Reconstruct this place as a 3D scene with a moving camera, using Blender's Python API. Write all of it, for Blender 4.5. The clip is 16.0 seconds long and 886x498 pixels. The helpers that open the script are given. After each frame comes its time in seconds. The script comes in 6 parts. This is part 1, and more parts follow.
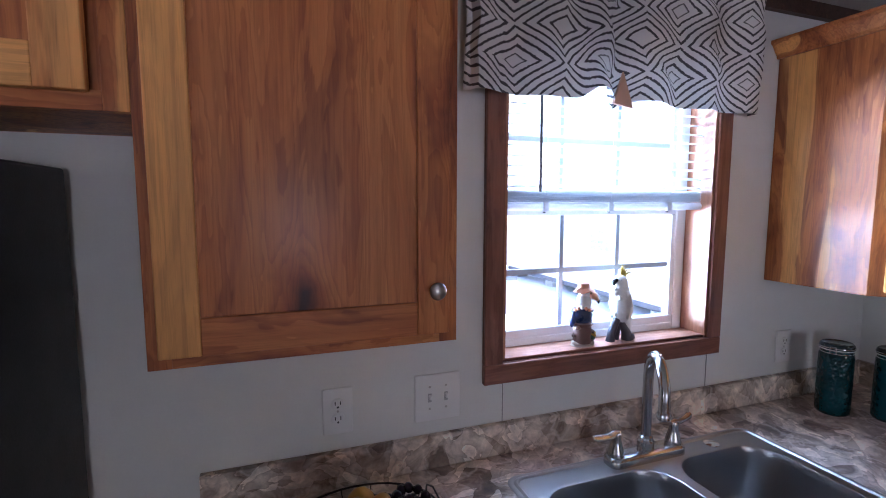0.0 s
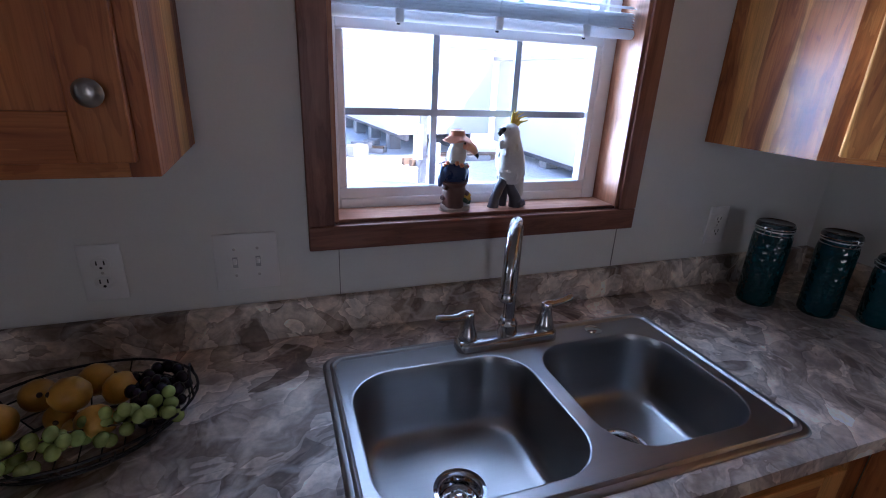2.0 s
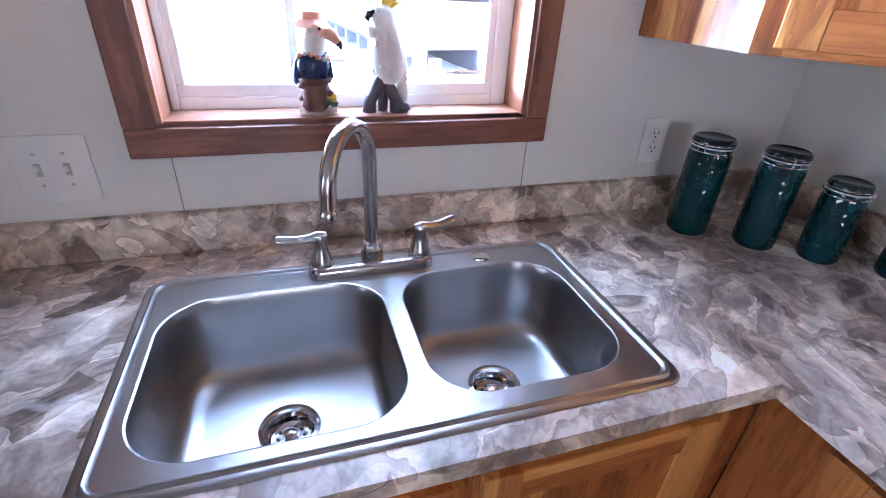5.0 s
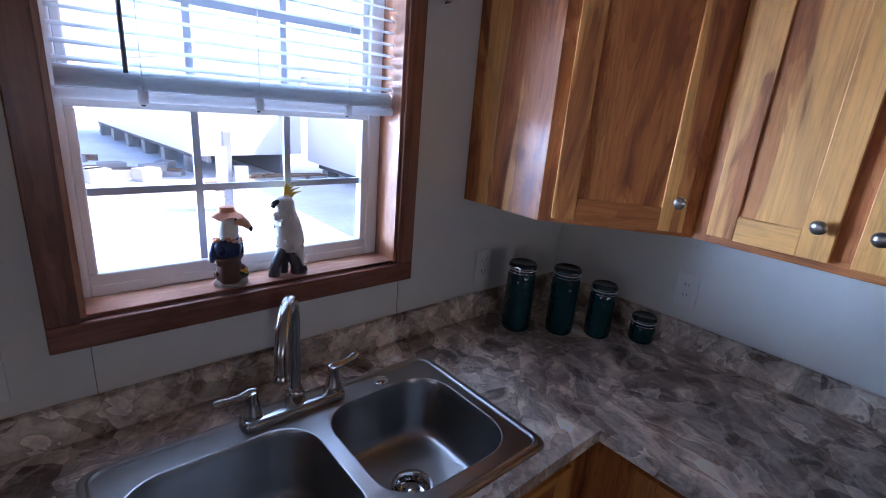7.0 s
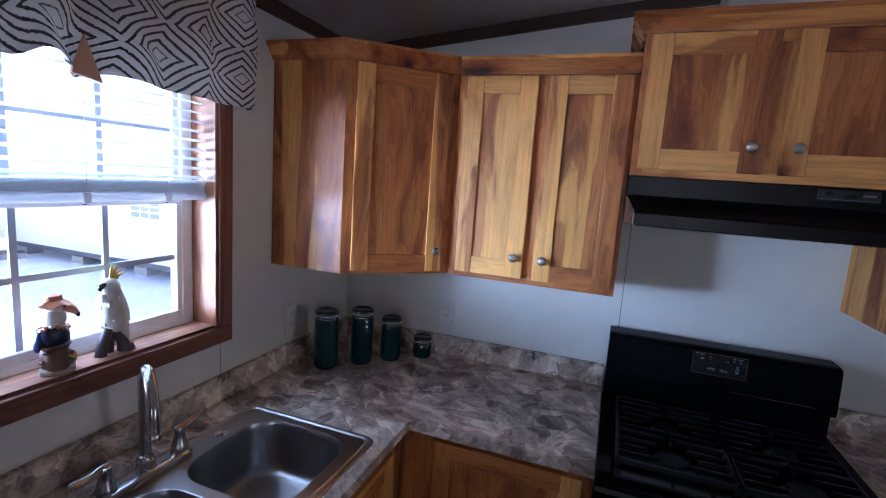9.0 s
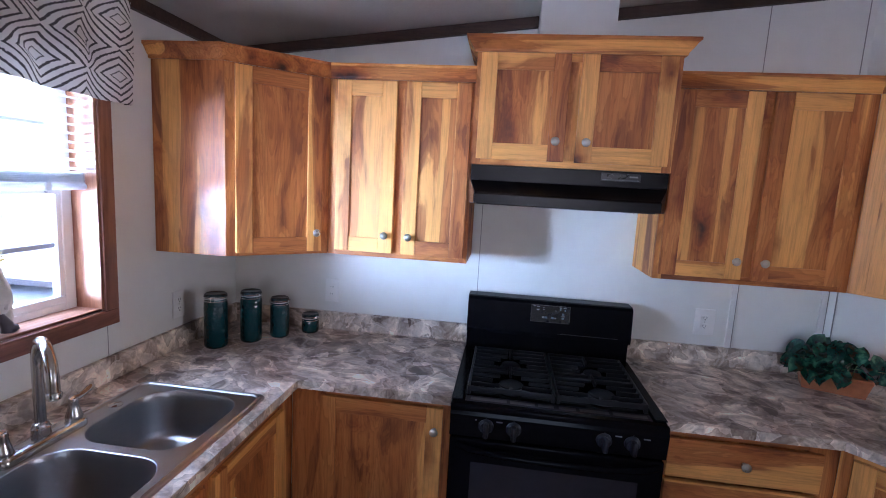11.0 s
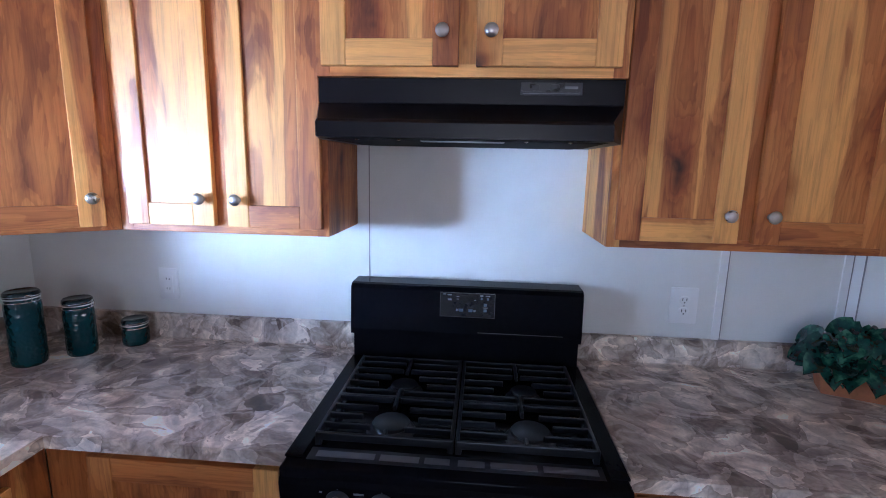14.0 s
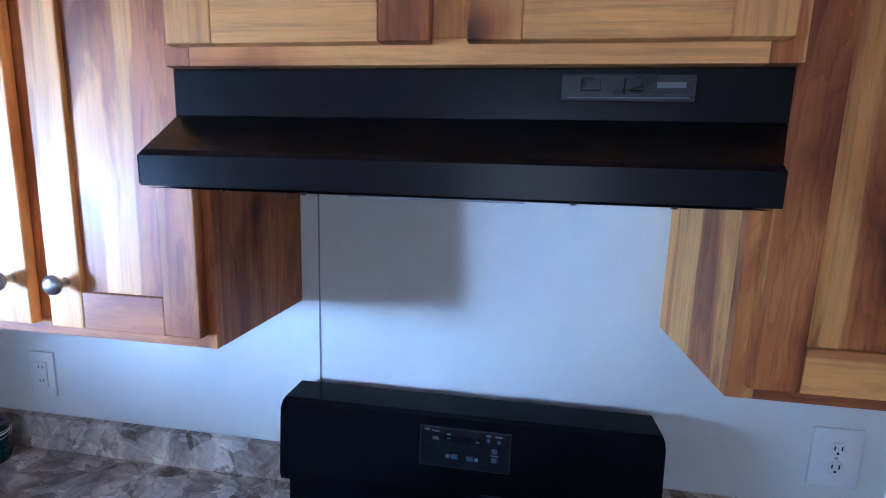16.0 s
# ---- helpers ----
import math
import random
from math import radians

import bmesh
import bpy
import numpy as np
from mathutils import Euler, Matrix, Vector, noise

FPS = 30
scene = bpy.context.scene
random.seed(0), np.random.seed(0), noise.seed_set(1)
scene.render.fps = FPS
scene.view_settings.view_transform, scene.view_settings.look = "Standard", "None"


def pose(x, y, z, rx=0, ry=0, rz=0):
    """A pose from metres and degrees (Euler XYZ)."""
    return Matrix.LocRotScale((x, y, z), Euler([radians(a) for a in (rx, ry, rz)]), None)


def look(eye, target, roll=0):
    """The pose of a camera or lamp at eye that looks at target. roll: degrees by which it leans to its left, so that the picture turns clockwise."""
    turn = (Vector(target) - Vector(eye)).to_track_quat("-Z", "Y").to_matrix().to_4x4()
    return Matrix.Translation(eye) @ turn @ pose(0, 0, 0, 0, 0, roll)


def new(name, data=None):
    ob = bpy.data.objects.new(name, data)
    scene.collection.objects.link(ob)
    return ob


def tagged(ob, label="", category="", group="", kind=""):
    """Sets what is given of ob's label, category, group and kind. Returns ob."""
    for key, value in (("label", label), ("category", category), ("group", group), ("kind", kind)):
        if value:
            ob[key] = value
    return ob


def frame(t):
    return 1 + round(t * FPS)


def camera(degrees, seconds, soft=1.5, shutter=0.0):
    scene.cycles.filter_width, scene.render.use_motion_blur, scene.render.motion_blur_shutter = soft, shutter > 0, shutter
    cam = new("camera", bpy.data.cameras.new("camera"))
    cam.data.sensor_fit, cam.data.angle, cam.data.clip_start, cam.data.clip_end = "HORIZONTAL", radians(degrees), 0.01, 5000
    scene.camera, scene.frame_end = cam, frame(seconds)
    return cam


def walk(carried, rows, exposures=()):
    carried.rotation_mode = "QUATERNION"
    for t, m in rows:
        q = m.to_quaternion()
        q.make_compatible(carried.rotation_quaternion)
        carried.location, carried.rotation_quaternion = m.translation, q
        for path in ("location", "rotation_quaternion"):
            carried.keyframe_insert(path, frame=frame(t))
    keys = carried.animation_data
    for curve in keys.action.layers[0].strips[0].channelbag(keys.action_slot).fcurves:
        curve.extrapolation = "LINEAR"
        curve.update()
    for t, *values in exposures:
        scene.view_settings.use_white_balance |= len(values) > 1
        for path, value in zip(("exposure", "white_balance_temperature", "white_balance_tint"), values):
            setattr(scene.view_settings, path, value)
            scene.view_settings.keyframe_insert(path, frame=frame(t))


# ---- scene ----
cam = camera(86.7, 16.0, soft=1.0)
PATH = [
    (0, (-2.177, -1.152, 1.627), (-1.504, 0.72, 1.426), 0.1),
    (0.5, (-2.063, -1.173, 1.603), (-1.371, 0.69, 1.381), 0.2),
    (1, (-1.93, -1.12, 1.58), (-1.224, 0.724, 1.263), 0.7),
    (1.5, (-1.779, -1.066, 1.527), (-1.09, 0.744, 1.028), 1.3),
    (2, (-1.7, -1.024, 1.501), (-1.063, 0.739, 0.805), 2.6),
    (2.5, (-1.547, -1.005, 1.457), (-0.993, 0.716, 0.602), 3.3),
    (3, (-1.421, -1.015, 1.45), (-0.895, 0.681, 0.529), 3.4),
    (5.3, (-1.351, -0.992, 1.438), (-0.775, 0.65, 0.454), 2.9),
    (5.5, (-1.371, -0.983, 1.454), (-0.721, 0.646, 0.493), 3.1),
    (6, (-1.47, -0.967, 1.518), (-0.593, 0.615, 0.664), 4.1),
    (6.5, (-1.526, -1.017, 1.591), (-0.449, 0.514, 0.888), 4.1),
    (7, (-1.62, -1.098, 1.647), (-0.347, 0.328, 1.058), 4.8),
    (7.5, (-1.71, -1.165, 1.691), (-0.283, 0.137, 1.176), 4.5),
    (8, (-1.792, -1.191, 1.707), (-0.208, -0.046, 1.282), 4.2),
    (8.5, (-1.923, -1.171, 1.704), (-0.176, -0.259, 1.359), 4.0),
    (9, (-2.011, -1.209, 1.719), (-0.147, -0.545, 1.427), 4.0),
    (9.5, (-2.068, -1.303, 1.719), (-0.13, -0.877, 1.466), 4.1),
    (9.7, (-2.092, -1.353, 1.732), (-0.144, -0.978, 1.474), 4.0),
    (11.8, (-2.335, -1.418, 1.632), (-0.362, -1.223, 1.369), 2.9),
    (12, (-2.286, -1.438, 1.617), (-0.311, -1.264, 1.356), 2.8),
    (12.5, (-2.131, -1.51, 1.605), (-0.156, -1.361, 1.326), 2.4),
    (13, (-1.979, -1.587, 1.595), (-0.008, -1.454, 1.279), 1.8),
    (13.5, (-1.749, -1.633, 1.585), (0.215, -1.503, 1.23), 1.2),
    (14, (-1.58, -1.663, 1.566), (0.382, -1.506, 1.21), 1.3),
    (14.5, (-1.44, -1.797, 1.571), (0.518, -1.588, 1.219), 1.7),
    (15, (-1.305, -1.876, 1.59), (0.651, -1.631, 1.25), 1.8),
    (15.5, (-1.114, -1.803, 1.614), (0.839, -1.53, 1.278), 1.8),
    (16, (-0.962, -1.703, 1.649), (0.989, -1.404, 1.327), 1.7),
]
EXPOSURES = [(0, 3.1, 5650, 25), (1, 2.5, 5650, 25), (1.5, 2.16, 5650, 25), (2, 2.0, 5650, 25), (2.5, 2.77, 5650, 25), (3, 3.55, 5650, 25), (5.3, 3.9, 5700, 26), (6, 3.5, 5750, 26), (6.5, 2.7, 5750, 26), (7, 1.85, 5750, 26), (7.5, 1.62, 5750, 26), (8, 1.65, 5750, 26), (9, 2.22, 5750, 26), (9.6, 3.15, 5900, 27), (12, 3.35, 5900, 28), (13, 3.39, 5900, 28), (14, 3.43, 5550, 26), (15, 3.52, 5050, 21), (15.5, 3.29, 5000, 21), (16, 3.15, 4950, 20)]
walk(cam, [(t, look(eye, target, roll)) for t, eye, target, roll in PATH], EXPOSURES)

# ---- light ----
world = bpy.data.worlds.new("sky")
scene.world = world
world.use_nodes = True
wn = world.node_tree
sky = wn.nodes.new("ShaderNodeTexSky")
sky.sky_type = "NISHITA"
sky.sun_disc = False
SUN_EL, SUN_AZ = radians(50), radians(118)
sky.sun_elevation, sky.sun_rotation = SUN_EL, SUN_AZ
wn.links.new(sky.outputs[0], wn.nodes["Background"].inputs[0])
wn.nodes["Background"].inputs[1].default_value = 0.14
sun = new("sun", bpy.data.lights.new("sun", "SUN"))
sun.data.energy, sun.data.angle, sun.data.color = 4.0, radians(0.6), (1.0, 0.95, 0.87)
sun_dir = Vector((math.sin(SUN_AZ) * math.cos(SUN_EL), math.cos(SUN_AZ) * math.cos(SUN_EL), math.sin(SUN_EL)))
sun.matrix_world = look(sun_dir * 20, (0, 0, 0))


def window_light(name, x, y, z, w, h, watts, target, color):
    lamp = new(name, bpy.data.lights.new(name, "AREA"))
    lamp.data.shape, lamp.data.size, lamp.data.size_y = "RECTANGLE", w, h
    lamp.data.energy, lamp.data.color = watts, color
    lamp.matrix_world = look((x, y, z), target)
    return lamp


# added lamps, out of view, boosting sky and snow light through the kitchen window
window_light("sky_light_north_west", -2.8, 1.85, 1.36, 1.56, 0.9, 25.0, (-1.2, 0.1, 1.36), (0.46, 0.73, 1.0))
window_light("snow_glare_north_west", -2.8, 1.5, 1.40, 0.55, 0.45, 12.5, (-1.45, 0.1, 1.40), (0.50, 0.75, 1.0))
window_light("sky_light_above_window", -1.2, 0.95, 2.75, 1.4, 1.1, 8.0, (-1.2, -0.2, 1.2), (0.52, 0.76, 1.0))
# daylight in the openings of the room behind
window_light("sky_light_west_window", -5.98, -1.9, 1.55, 1.4, 1.1, 0.4, (0, -1.9, 1.4), (1.0, 0.96, 0.92))
window_light("sky_light_south_window", -1.875, -6.98, 1.35, 0.75, 1.2, 2.1, (-1.875, 0, 1.3), (1.0, 0.96, 0.92))


# ---- materials ----
def material(name):
    m = bpy.data.materials.new(name)
    m.use_nodes = True
    nt = m.node_tree
    return m, nt, nt.nodes["Principled BSDF"]


def node(nt, kind, **kw):
    n = nt.nodes.new(kind)
    for k, v in kw.items():
        if k in ("operation", "blend_type", "data_type", "feature", "noise_dimensions", "wave_type", "bands_direction", "interpolation_type", "distance"):
            if k == "operation":
                n.operation = v
            elif k == "blend_type":
                n.blend_type = v
            elif k == "data_type":
                n.data_type = v
            elif k == "feature":
                n.feature = v
            elif k == "wave_type":
                n.wave_type = v
            elif k == "bands_direction":
                n.bands_direction = v
            elif k == "distance":
                n.distance = v
        else:
            n.inputs[k.replace("_", " ")].default_value = v
    return n


def ramp(nt, source, stops):
    r = nt.nodes.new("ShaderNodeValToRGB")
    e = r.color_ramp.elements
    while len(e) < len(stops):
        e.new(0.5)
    for el, (p, c) in zip(e, stops):
        el.position = p
        el.color = (*c, 1) if len(c) == 3 else c
    nt.links.new(source, r.inputs[0])
    return r


def mixed(nt, fac, a, b, mode="MIX"):
    n = nt.nodes.new("ShaderNodeMix")
    n.data_type, n.blend_type = "RGBA", mode
    for value, sock in ((fac, n.inputs[0]), (a, n.inputs[6]), (b, n.inputs[7])):
        if hasattr(value, "is_linked"):
            nt.links.new(value, sock)
        else:
            sock.default_value = value if not isinstance(value, tuple) or len(value) == 4 else (*value, 1)
    return n.outputs[2]


def maths(nt, op, a, b=0.0):
    n = nt.nodes.new("ShaderNodeMath")
    n.operation = op
    for value, sock in ((a, n.inputs[0]), (b, n.inputs[1])):
        if hasattr(value, "is_linked"):
            nt.links.new(value, sock)
        else:
            sock.default_value = value
    return n.outputs[0]


def coords(nt, scale=(1, 1, 1), shift=True):
    """Object coordinates, shifted at random for each object."""
    tc = nt.nodes.new("ShaderNodeTexCoord")
    mp = nt.nodes.new("ShaderNodeMapping")
    mp.inputs["Scale"].default_value = scale
    if shift:
        info = nt.nodes.new("ShaderNodeObjectInfo")
        add = nt.nodes.new("ShaderNodeVectorMath")
        add.operation = "MULTIPLY_ADD"
        comb = nt.nodes.new("ShaderNodeCombineXYZ")
        for i, k in enumerate((17.0, 31.0, 23.0)):
            nt.links.new(maths(nt, "MULTIPLY", info.outputs["Random"], k), comb.inputs[i])
        add.inputs[1].default_value = (1, 1, 1)
        nt.links.new(tc.outputs["Object"], add.inputs[0])
        nt.links.new(comb.outputs[0], add.inputs[2])
        nt.links.new(add.outputs[0], mp.inputs[0])
    else:
        nt.links.new(tc.outputs["Object"], mp.inputs[0])
    return mp.outputs[0]


def noise_of(nt, vec, scale, detail=4, rough=0.55, distortion=0.0):
    n = nt.nodes.new("ShaderNodeTexNoise")
    n.inputs["Scale"].default_value, n.inputs["Detail"].default_value = scale, detail
    n.inputs["Roughness"].default_value, n.inputs["Distortion"].default_value = rough, distortion
    nt.links.new(vec, n.inputs["Vector"])
    return n


def bump(nt, bsdf, height, strength, depth=0.002):
    b = nt.nodes.new("ShaderNodeBump")
    b.inputs["Strength"].default_value, b.inputs["Distance"].default_value = strength, depth
    nt.links.new(height, b.inputs["Height"])
    nt.links.new(b.outputs[0], bsdf.inputs["Normal"])


def wood(name, axis, pale, mid, dark, rough=0.50, coat=0.09, wide=9.0, grain=0.25, lined=0.34):
    """Hickory-like board: broad heartwood and sapwood bands along the axis, fine grain and knots; the object's colour sets how much sapwood."""
    m, nt, b = material(name)
    stretch = {"z": (1, 1, 0.05), "x": (0.05, 1, 1), "y": (1, 0.05, 1)}[axis]
    vec = coords(nt, stretch)
    plain = coords(nt)
    info = nt.nodes.new("ShaderNodeObjectInfo")
    sep = nt.nodes.new("ShaderNodeSeparateColor")
    nt.links.new(info.outputs["Color"], sep.inputs[0])
    broad = noise_of(nt, vec, wide, 2.5, 0.45, 0.9)
    bias = maths(nt, "ADD", broad.outputs[0], maths(nt, "MULTIPLY", maths(nt, "SUBTRACT", sep.outputs[0], 0.55), 0.5))
    # cloudy heartwood against cream sapwood, with a crisp wandering edge
    cloud = noise_of(nt, coords(nt, tuple(0.22 if s < 1 else 1.0 for s in stretch)), wide * 1.1, 4, 0.6, 1.2)
    bias = maths(nt, "ADD", bias, maths(nt, "MULTIPLY", maths(nt, "SUBTRACT", cloud.outputs[0], 0.5), 0.16))
    heart = ramp(nt, cloud.outputs[0], [(0.34, dark), (0.48, mid), (0.66, tuple(0.7 * p + 0.3 * q for p, q in zip(mid, pale)))])
    sap = ramp(nt, cloud.outputs[0], [(0.3, tuple(0.78 * c for c in pale)), (0.6, tuple(min(1, c * 1.08) for c in pale))])
    edge = ramp(nt, bias, [(0.46, (0, 0, 0)), (0.528, (0.2, 0.2, 0.2)), (0.545, (0.9, 0.9, 0.9)), (0.62, (1, 1, 1))])
    col = mixed(nt, edge.outputs[0], heart.outputs[0], sap.outputs[0])
    # knots, long with the grain, that the growth lines bend round
    knots = nt.nodes.new("ShaderNodeTexVoronoi")
    knots.inputs["Scale"].default_value = 6.0
    warp = noise_of(nt, plain, 14, 2, 0.5)
    kadd = nt.nodes.new("ShaderNodeVectorMath")
    kadd.operation = "MULTIPLY_ADD"
    kadd.inputs[1].default_value = (0.05, 0.05, 0.05)
    nt.links.new(warp.outputs["Color"], kadd.inputs[0])
    nt.links.new(coords(nt, tuple(0.40 if s < 1 else 1.0 for s in stretch)), kadd.inputs[2])
    nt.links.new(kadd.outputs[0], knots.inputs["Vector"])
    gate = ramp(nt, noise_of(nt, plain, 3.0, 1).outputs[0], [(0.36, (0, 0, 0)), (0.42, (1, 1, 1))]).outputs[0]
    swirl = maths(nt, "MULTIPLY", ramp(nt, knots.outputs["Distance"], [(0.0, (1, 1, 1)), (0.16, (0.62, 0.62, 0.62)), (0.44, (0, 0, 0))]).outputs[0], gate)
    # growth lines follow the bands and close into arches
    field = maths(nt, "ADD", maths(nt, "ADD", broad.outputs[0], maths(nt, "MULTIPLY", cloud.outputs[0], 0.35)), maths(nt, "MULTIPLY", swirl, 0.22))
    saw = maths(nt, "FRACT", maths(nt, "MULTIPLY", field, 17.0))
    lines = ramp(nt, saw, [(0.0, (1, 1, 1)), (0.5, (0.95, 0.9, 0.86)), (0.86, (0.50, 0.36, 0.26)), (0.96, (0.58, 0.45, 0.35)), (1.0, (1, 1, 1))])
    col = mixed(nt, maths(nt, "MULTIPLY", maths(nt, "SUBTRACT", 1.2, edge.outputs[0]), lined), col, lines.outputs[0], "MULTIPLY")
    fine = noise_of(nt, coords(nt, tuple(0.03 if s < 1 else 1.0 for s in stretch)), 120, 5, 0.65, 0.2)
    streak = ramp(nt, fine.outputs[0], [(0.38, (0.30, 0.21, 0.15)), (0.5, (1, 1, 1)), (0.8, (1.0, 0.97, 0.92))])
    col = mixed(nt, grain, col, streak.outputs[0], "MULTIPLY")
    spot = ramp(nt, knots.outputs["Distance"], [(0.06, (0.10, 0.05, 0.03)), (0.11, (0.36, 0.22, 0.14)), (0.19, (0.68, 0.53, 0.43)), (0.34, (1, 1, 1))])
    col = mixed(nt, gate, col, mixed(nt, 1.0, col, spot.outputs[0], "MULTIPLY"))
    pores = noise_of(nt, coords(nt, tuple(0.03 if s < 1 else 1.0 for s in stretch)), 330, 3, 0.6)
    col = mixed(nt, grain * 0.7, col, ramp(nt, pores.outputs[0], [(0.38, (0.45, 0.36, 0.28)), (0.47, (1, 1, 1))]).outputs[0], "MULTIPLY")
    nt.links.new(col, b.inputs["Base Color"])
    rr = ramp(nt, fine.outputs[0], [(0.2, (rough + 0.12,) * 3), (0.8, (rough - 0.05,) * 3)])
    nt.links.new(rr.outputs[0], b.inputs["Roughness"])
    b.inputs["Coat Weight"].default_value, b.inputs["Coat Roughness"].default_value = coat, 0.2
    bump(nt, b, fine.outputs[0], 0.18, 0.0012)
    return m


HICKORY = ((0.84, 0.400, 0.108), (0.52, 0.165, 0.036), (0.26, 0.071, 0.015))
wood_up = wood("hickory_upright", "z", *HICKORY, wide=8)
wood_flat = wood("hickory_level", "x", *HICKORY, wide=8)
casing_up = wood("cherry_casing_upright", "z", (0.28, 0.112, 0.066), (0.22, 0.080, 0.046), (0.165, 0.057, 0.033), 0.40, 0.15, 20, 0.14, 0.25)
casing_flat = wood("cherry_casing_level", "x", (0.28, 0.112, 0.066), (0.22, 0.080, 0.046), (0.165, 0.057, 0.033), 0.40, 0.15, 20, 0.14, 0.25)
beam_wood = wood("dark_ceiling_trim", "y", (0.075, 0.035, 0.02), (0.055, 0.025, 0.015), (0.04, 0.018, 0.011), 0.5, 0.05, 30)


def plain(name, color, rough=0.5, metal=0.0, grain=40, vary=0.12, relief=0.05, coat=0.0, stretch=(1, 1, 1), depth=0.001, rv=0.06, spec=0.5):
    m, nt, b = material(name)
    vec = coords(nt, stretch)
    n1, n2 = noise_of(nt, vec, grain, 5, 0.6), noise_of(nt, vec, grain / 14, 3, 0.5)
    both = maths(nt, "ADD", maths(nt, "MULTIPLY", n1.outputs[0], 0.5), maths(nt, "MULTIPLY", n2.outputs[0], 0.5))
    lo, hi = tuple(c * (1 - vary) for c in color), tuple(min(1, c * (1 + vary)) for c in color)
    nt.links.new(ramp(nt, both, [(0.35, lo), (0.65, hi)]).outputs[0], b.inputs["Base Color"])
    nt.links.new(ramp(nt, both, [(0.3, (max(0, rough - rv),) * 3), (0.7, (min(1, rough + rv),) * 3)]).outputs[0], b.inputs["Roughness"])
    b.inputs["Metallic"].default_value = metal
    b.inputs["Coat Weight"].default_value = coat
    b.inputs["Specular IOR Level"].default_value = spec
    if relief:
        bump(nt, b, n1.outputs[0], relief, depth)
    return m


wall_paint = plain("wall_panel_vinyl", (0.74, 0.735, 0.70), 0.55, 0, 180, 0.025, 0.12)
seam_dark = plain("panel_seam", (0.26, 0.25, 0.245), 0.7)
batten_white = plain("white_batten", (0.78, 0.77, 0.76), 0.45, 0, 60, 0.02, 0.03)
ceiling_paint = plain("ceiling_texture", (0.62, 0.585, 0.55), 0.85, 0, 90, 0.05, 0.5, depth=0.004)
plate_white = plain("white_plastic", (0.80, 0.79, 0.77), 0.32, 0, 30, 0.015, 0.0)
toggle_grey = plain("toggle_recess", (0.42, 0.42, 0.42), 0.5, relief=0)
plate_slot = plain("slot_dark", (0.02, 0.02, 0.02), 0.6, relief=0)
vinyl_white = plain("window_vinyl", (0.80, 0.80, 0.81), 0.4, 0, 30, 0.02, 0.02)
# muntins share the white vinyl; their backlit shade is put in as grey-blue
grid_backlit = plain("window_grid_backlit", (0.44, 0.49, 0.57), 0.45, 0, 30, 0.03, 0.0)
blind_white = plain("blind_white", (0.82, 0.82, 0.82), 0.4, 0, 30, 0.02, 0.0)
bnt, bb = blind_white.node_tree, blind_white.node_tree.nodes["Principled BSDF"]
btr, bmx = bnt.nodes.new("ShaderNodeBsdfTranslucent"), bnt.nodes.new("ShaderNodeMixShader")
btr.inputs[0].default_value, bmx.inputs[0].default_value = (0.85, 0.88, 0.92, 1), 0.45
bnt.links.new(bb.outputs[0], bmx.inputs[1])
bnt.links.new(btr.outputs[0], bmx.inputs[2])
bnt.links.new(bmx.outputs[0], bnt.nodes["Material Output"].inputs[0])
black_enamel = plain("black_enamel", (0.0045, 0.0045, 0.006), 0.14, 0, 60, 0.2, 0.0, spec=0.05)
black_matte = plain("black_cast_iron", (0.007, 0.0075, 0.0095), 0.36, 0, 160, 0.25, 0.2, spec=0.33)
black_glass = plain("black_glass", (0.006, 0.006, 0.007), 0.06, 0, 20, 0.1, 0.0)
hood_black = plain("black_hood_enamel", (0.0075, 0.0065, 0.008), 0.3, 0, 70, 0.05, 0.0, spec=0.16, rv=0.015)
hood_under = plain("black_hood_underside", (0.006, 0.006, 0.007), 0.7, 0, 70, 0.05, 0.0, spec=0.05)
hood_grey = plain("grey_control_plate", (0.018, 0.02, 0.025), 0.45, relief=0)
steel = plain("brushed_steel", (0.42, 0.405, 0.395), 0.31, 1.0, 120, 0.03, 0.0, stretch=(0.05, 1, 1), rv=0.015)
chrome = plain("brushed_nickel", (0.56, 0.545, 0.53), 0.2, 1.0, 60, 0.05, 0.0)
bright_chrome = plain("polished_chrome", (0.75, 0.75, 0.76), 0.07, 1.0, 60, 0.04, 0.0)
nickel = plain("satin_nickel", (0.52, 0.50, 0.47), 0.3, 1.0, 80, 0.05, 0.02)
floor_mat = wood("vinyl_plank_floor", "x", (0.30, 0.22, 0.15), (0.22, 0.15, 0.095), (0.15, 0.10, 0.065), 0.45, 0.05, 6)
fridge_black = plain("black_fridge_steel", (0.009, 0.009, 0.010), 0.42, 0, 200, 0.2, 0.15, spec=0.25)


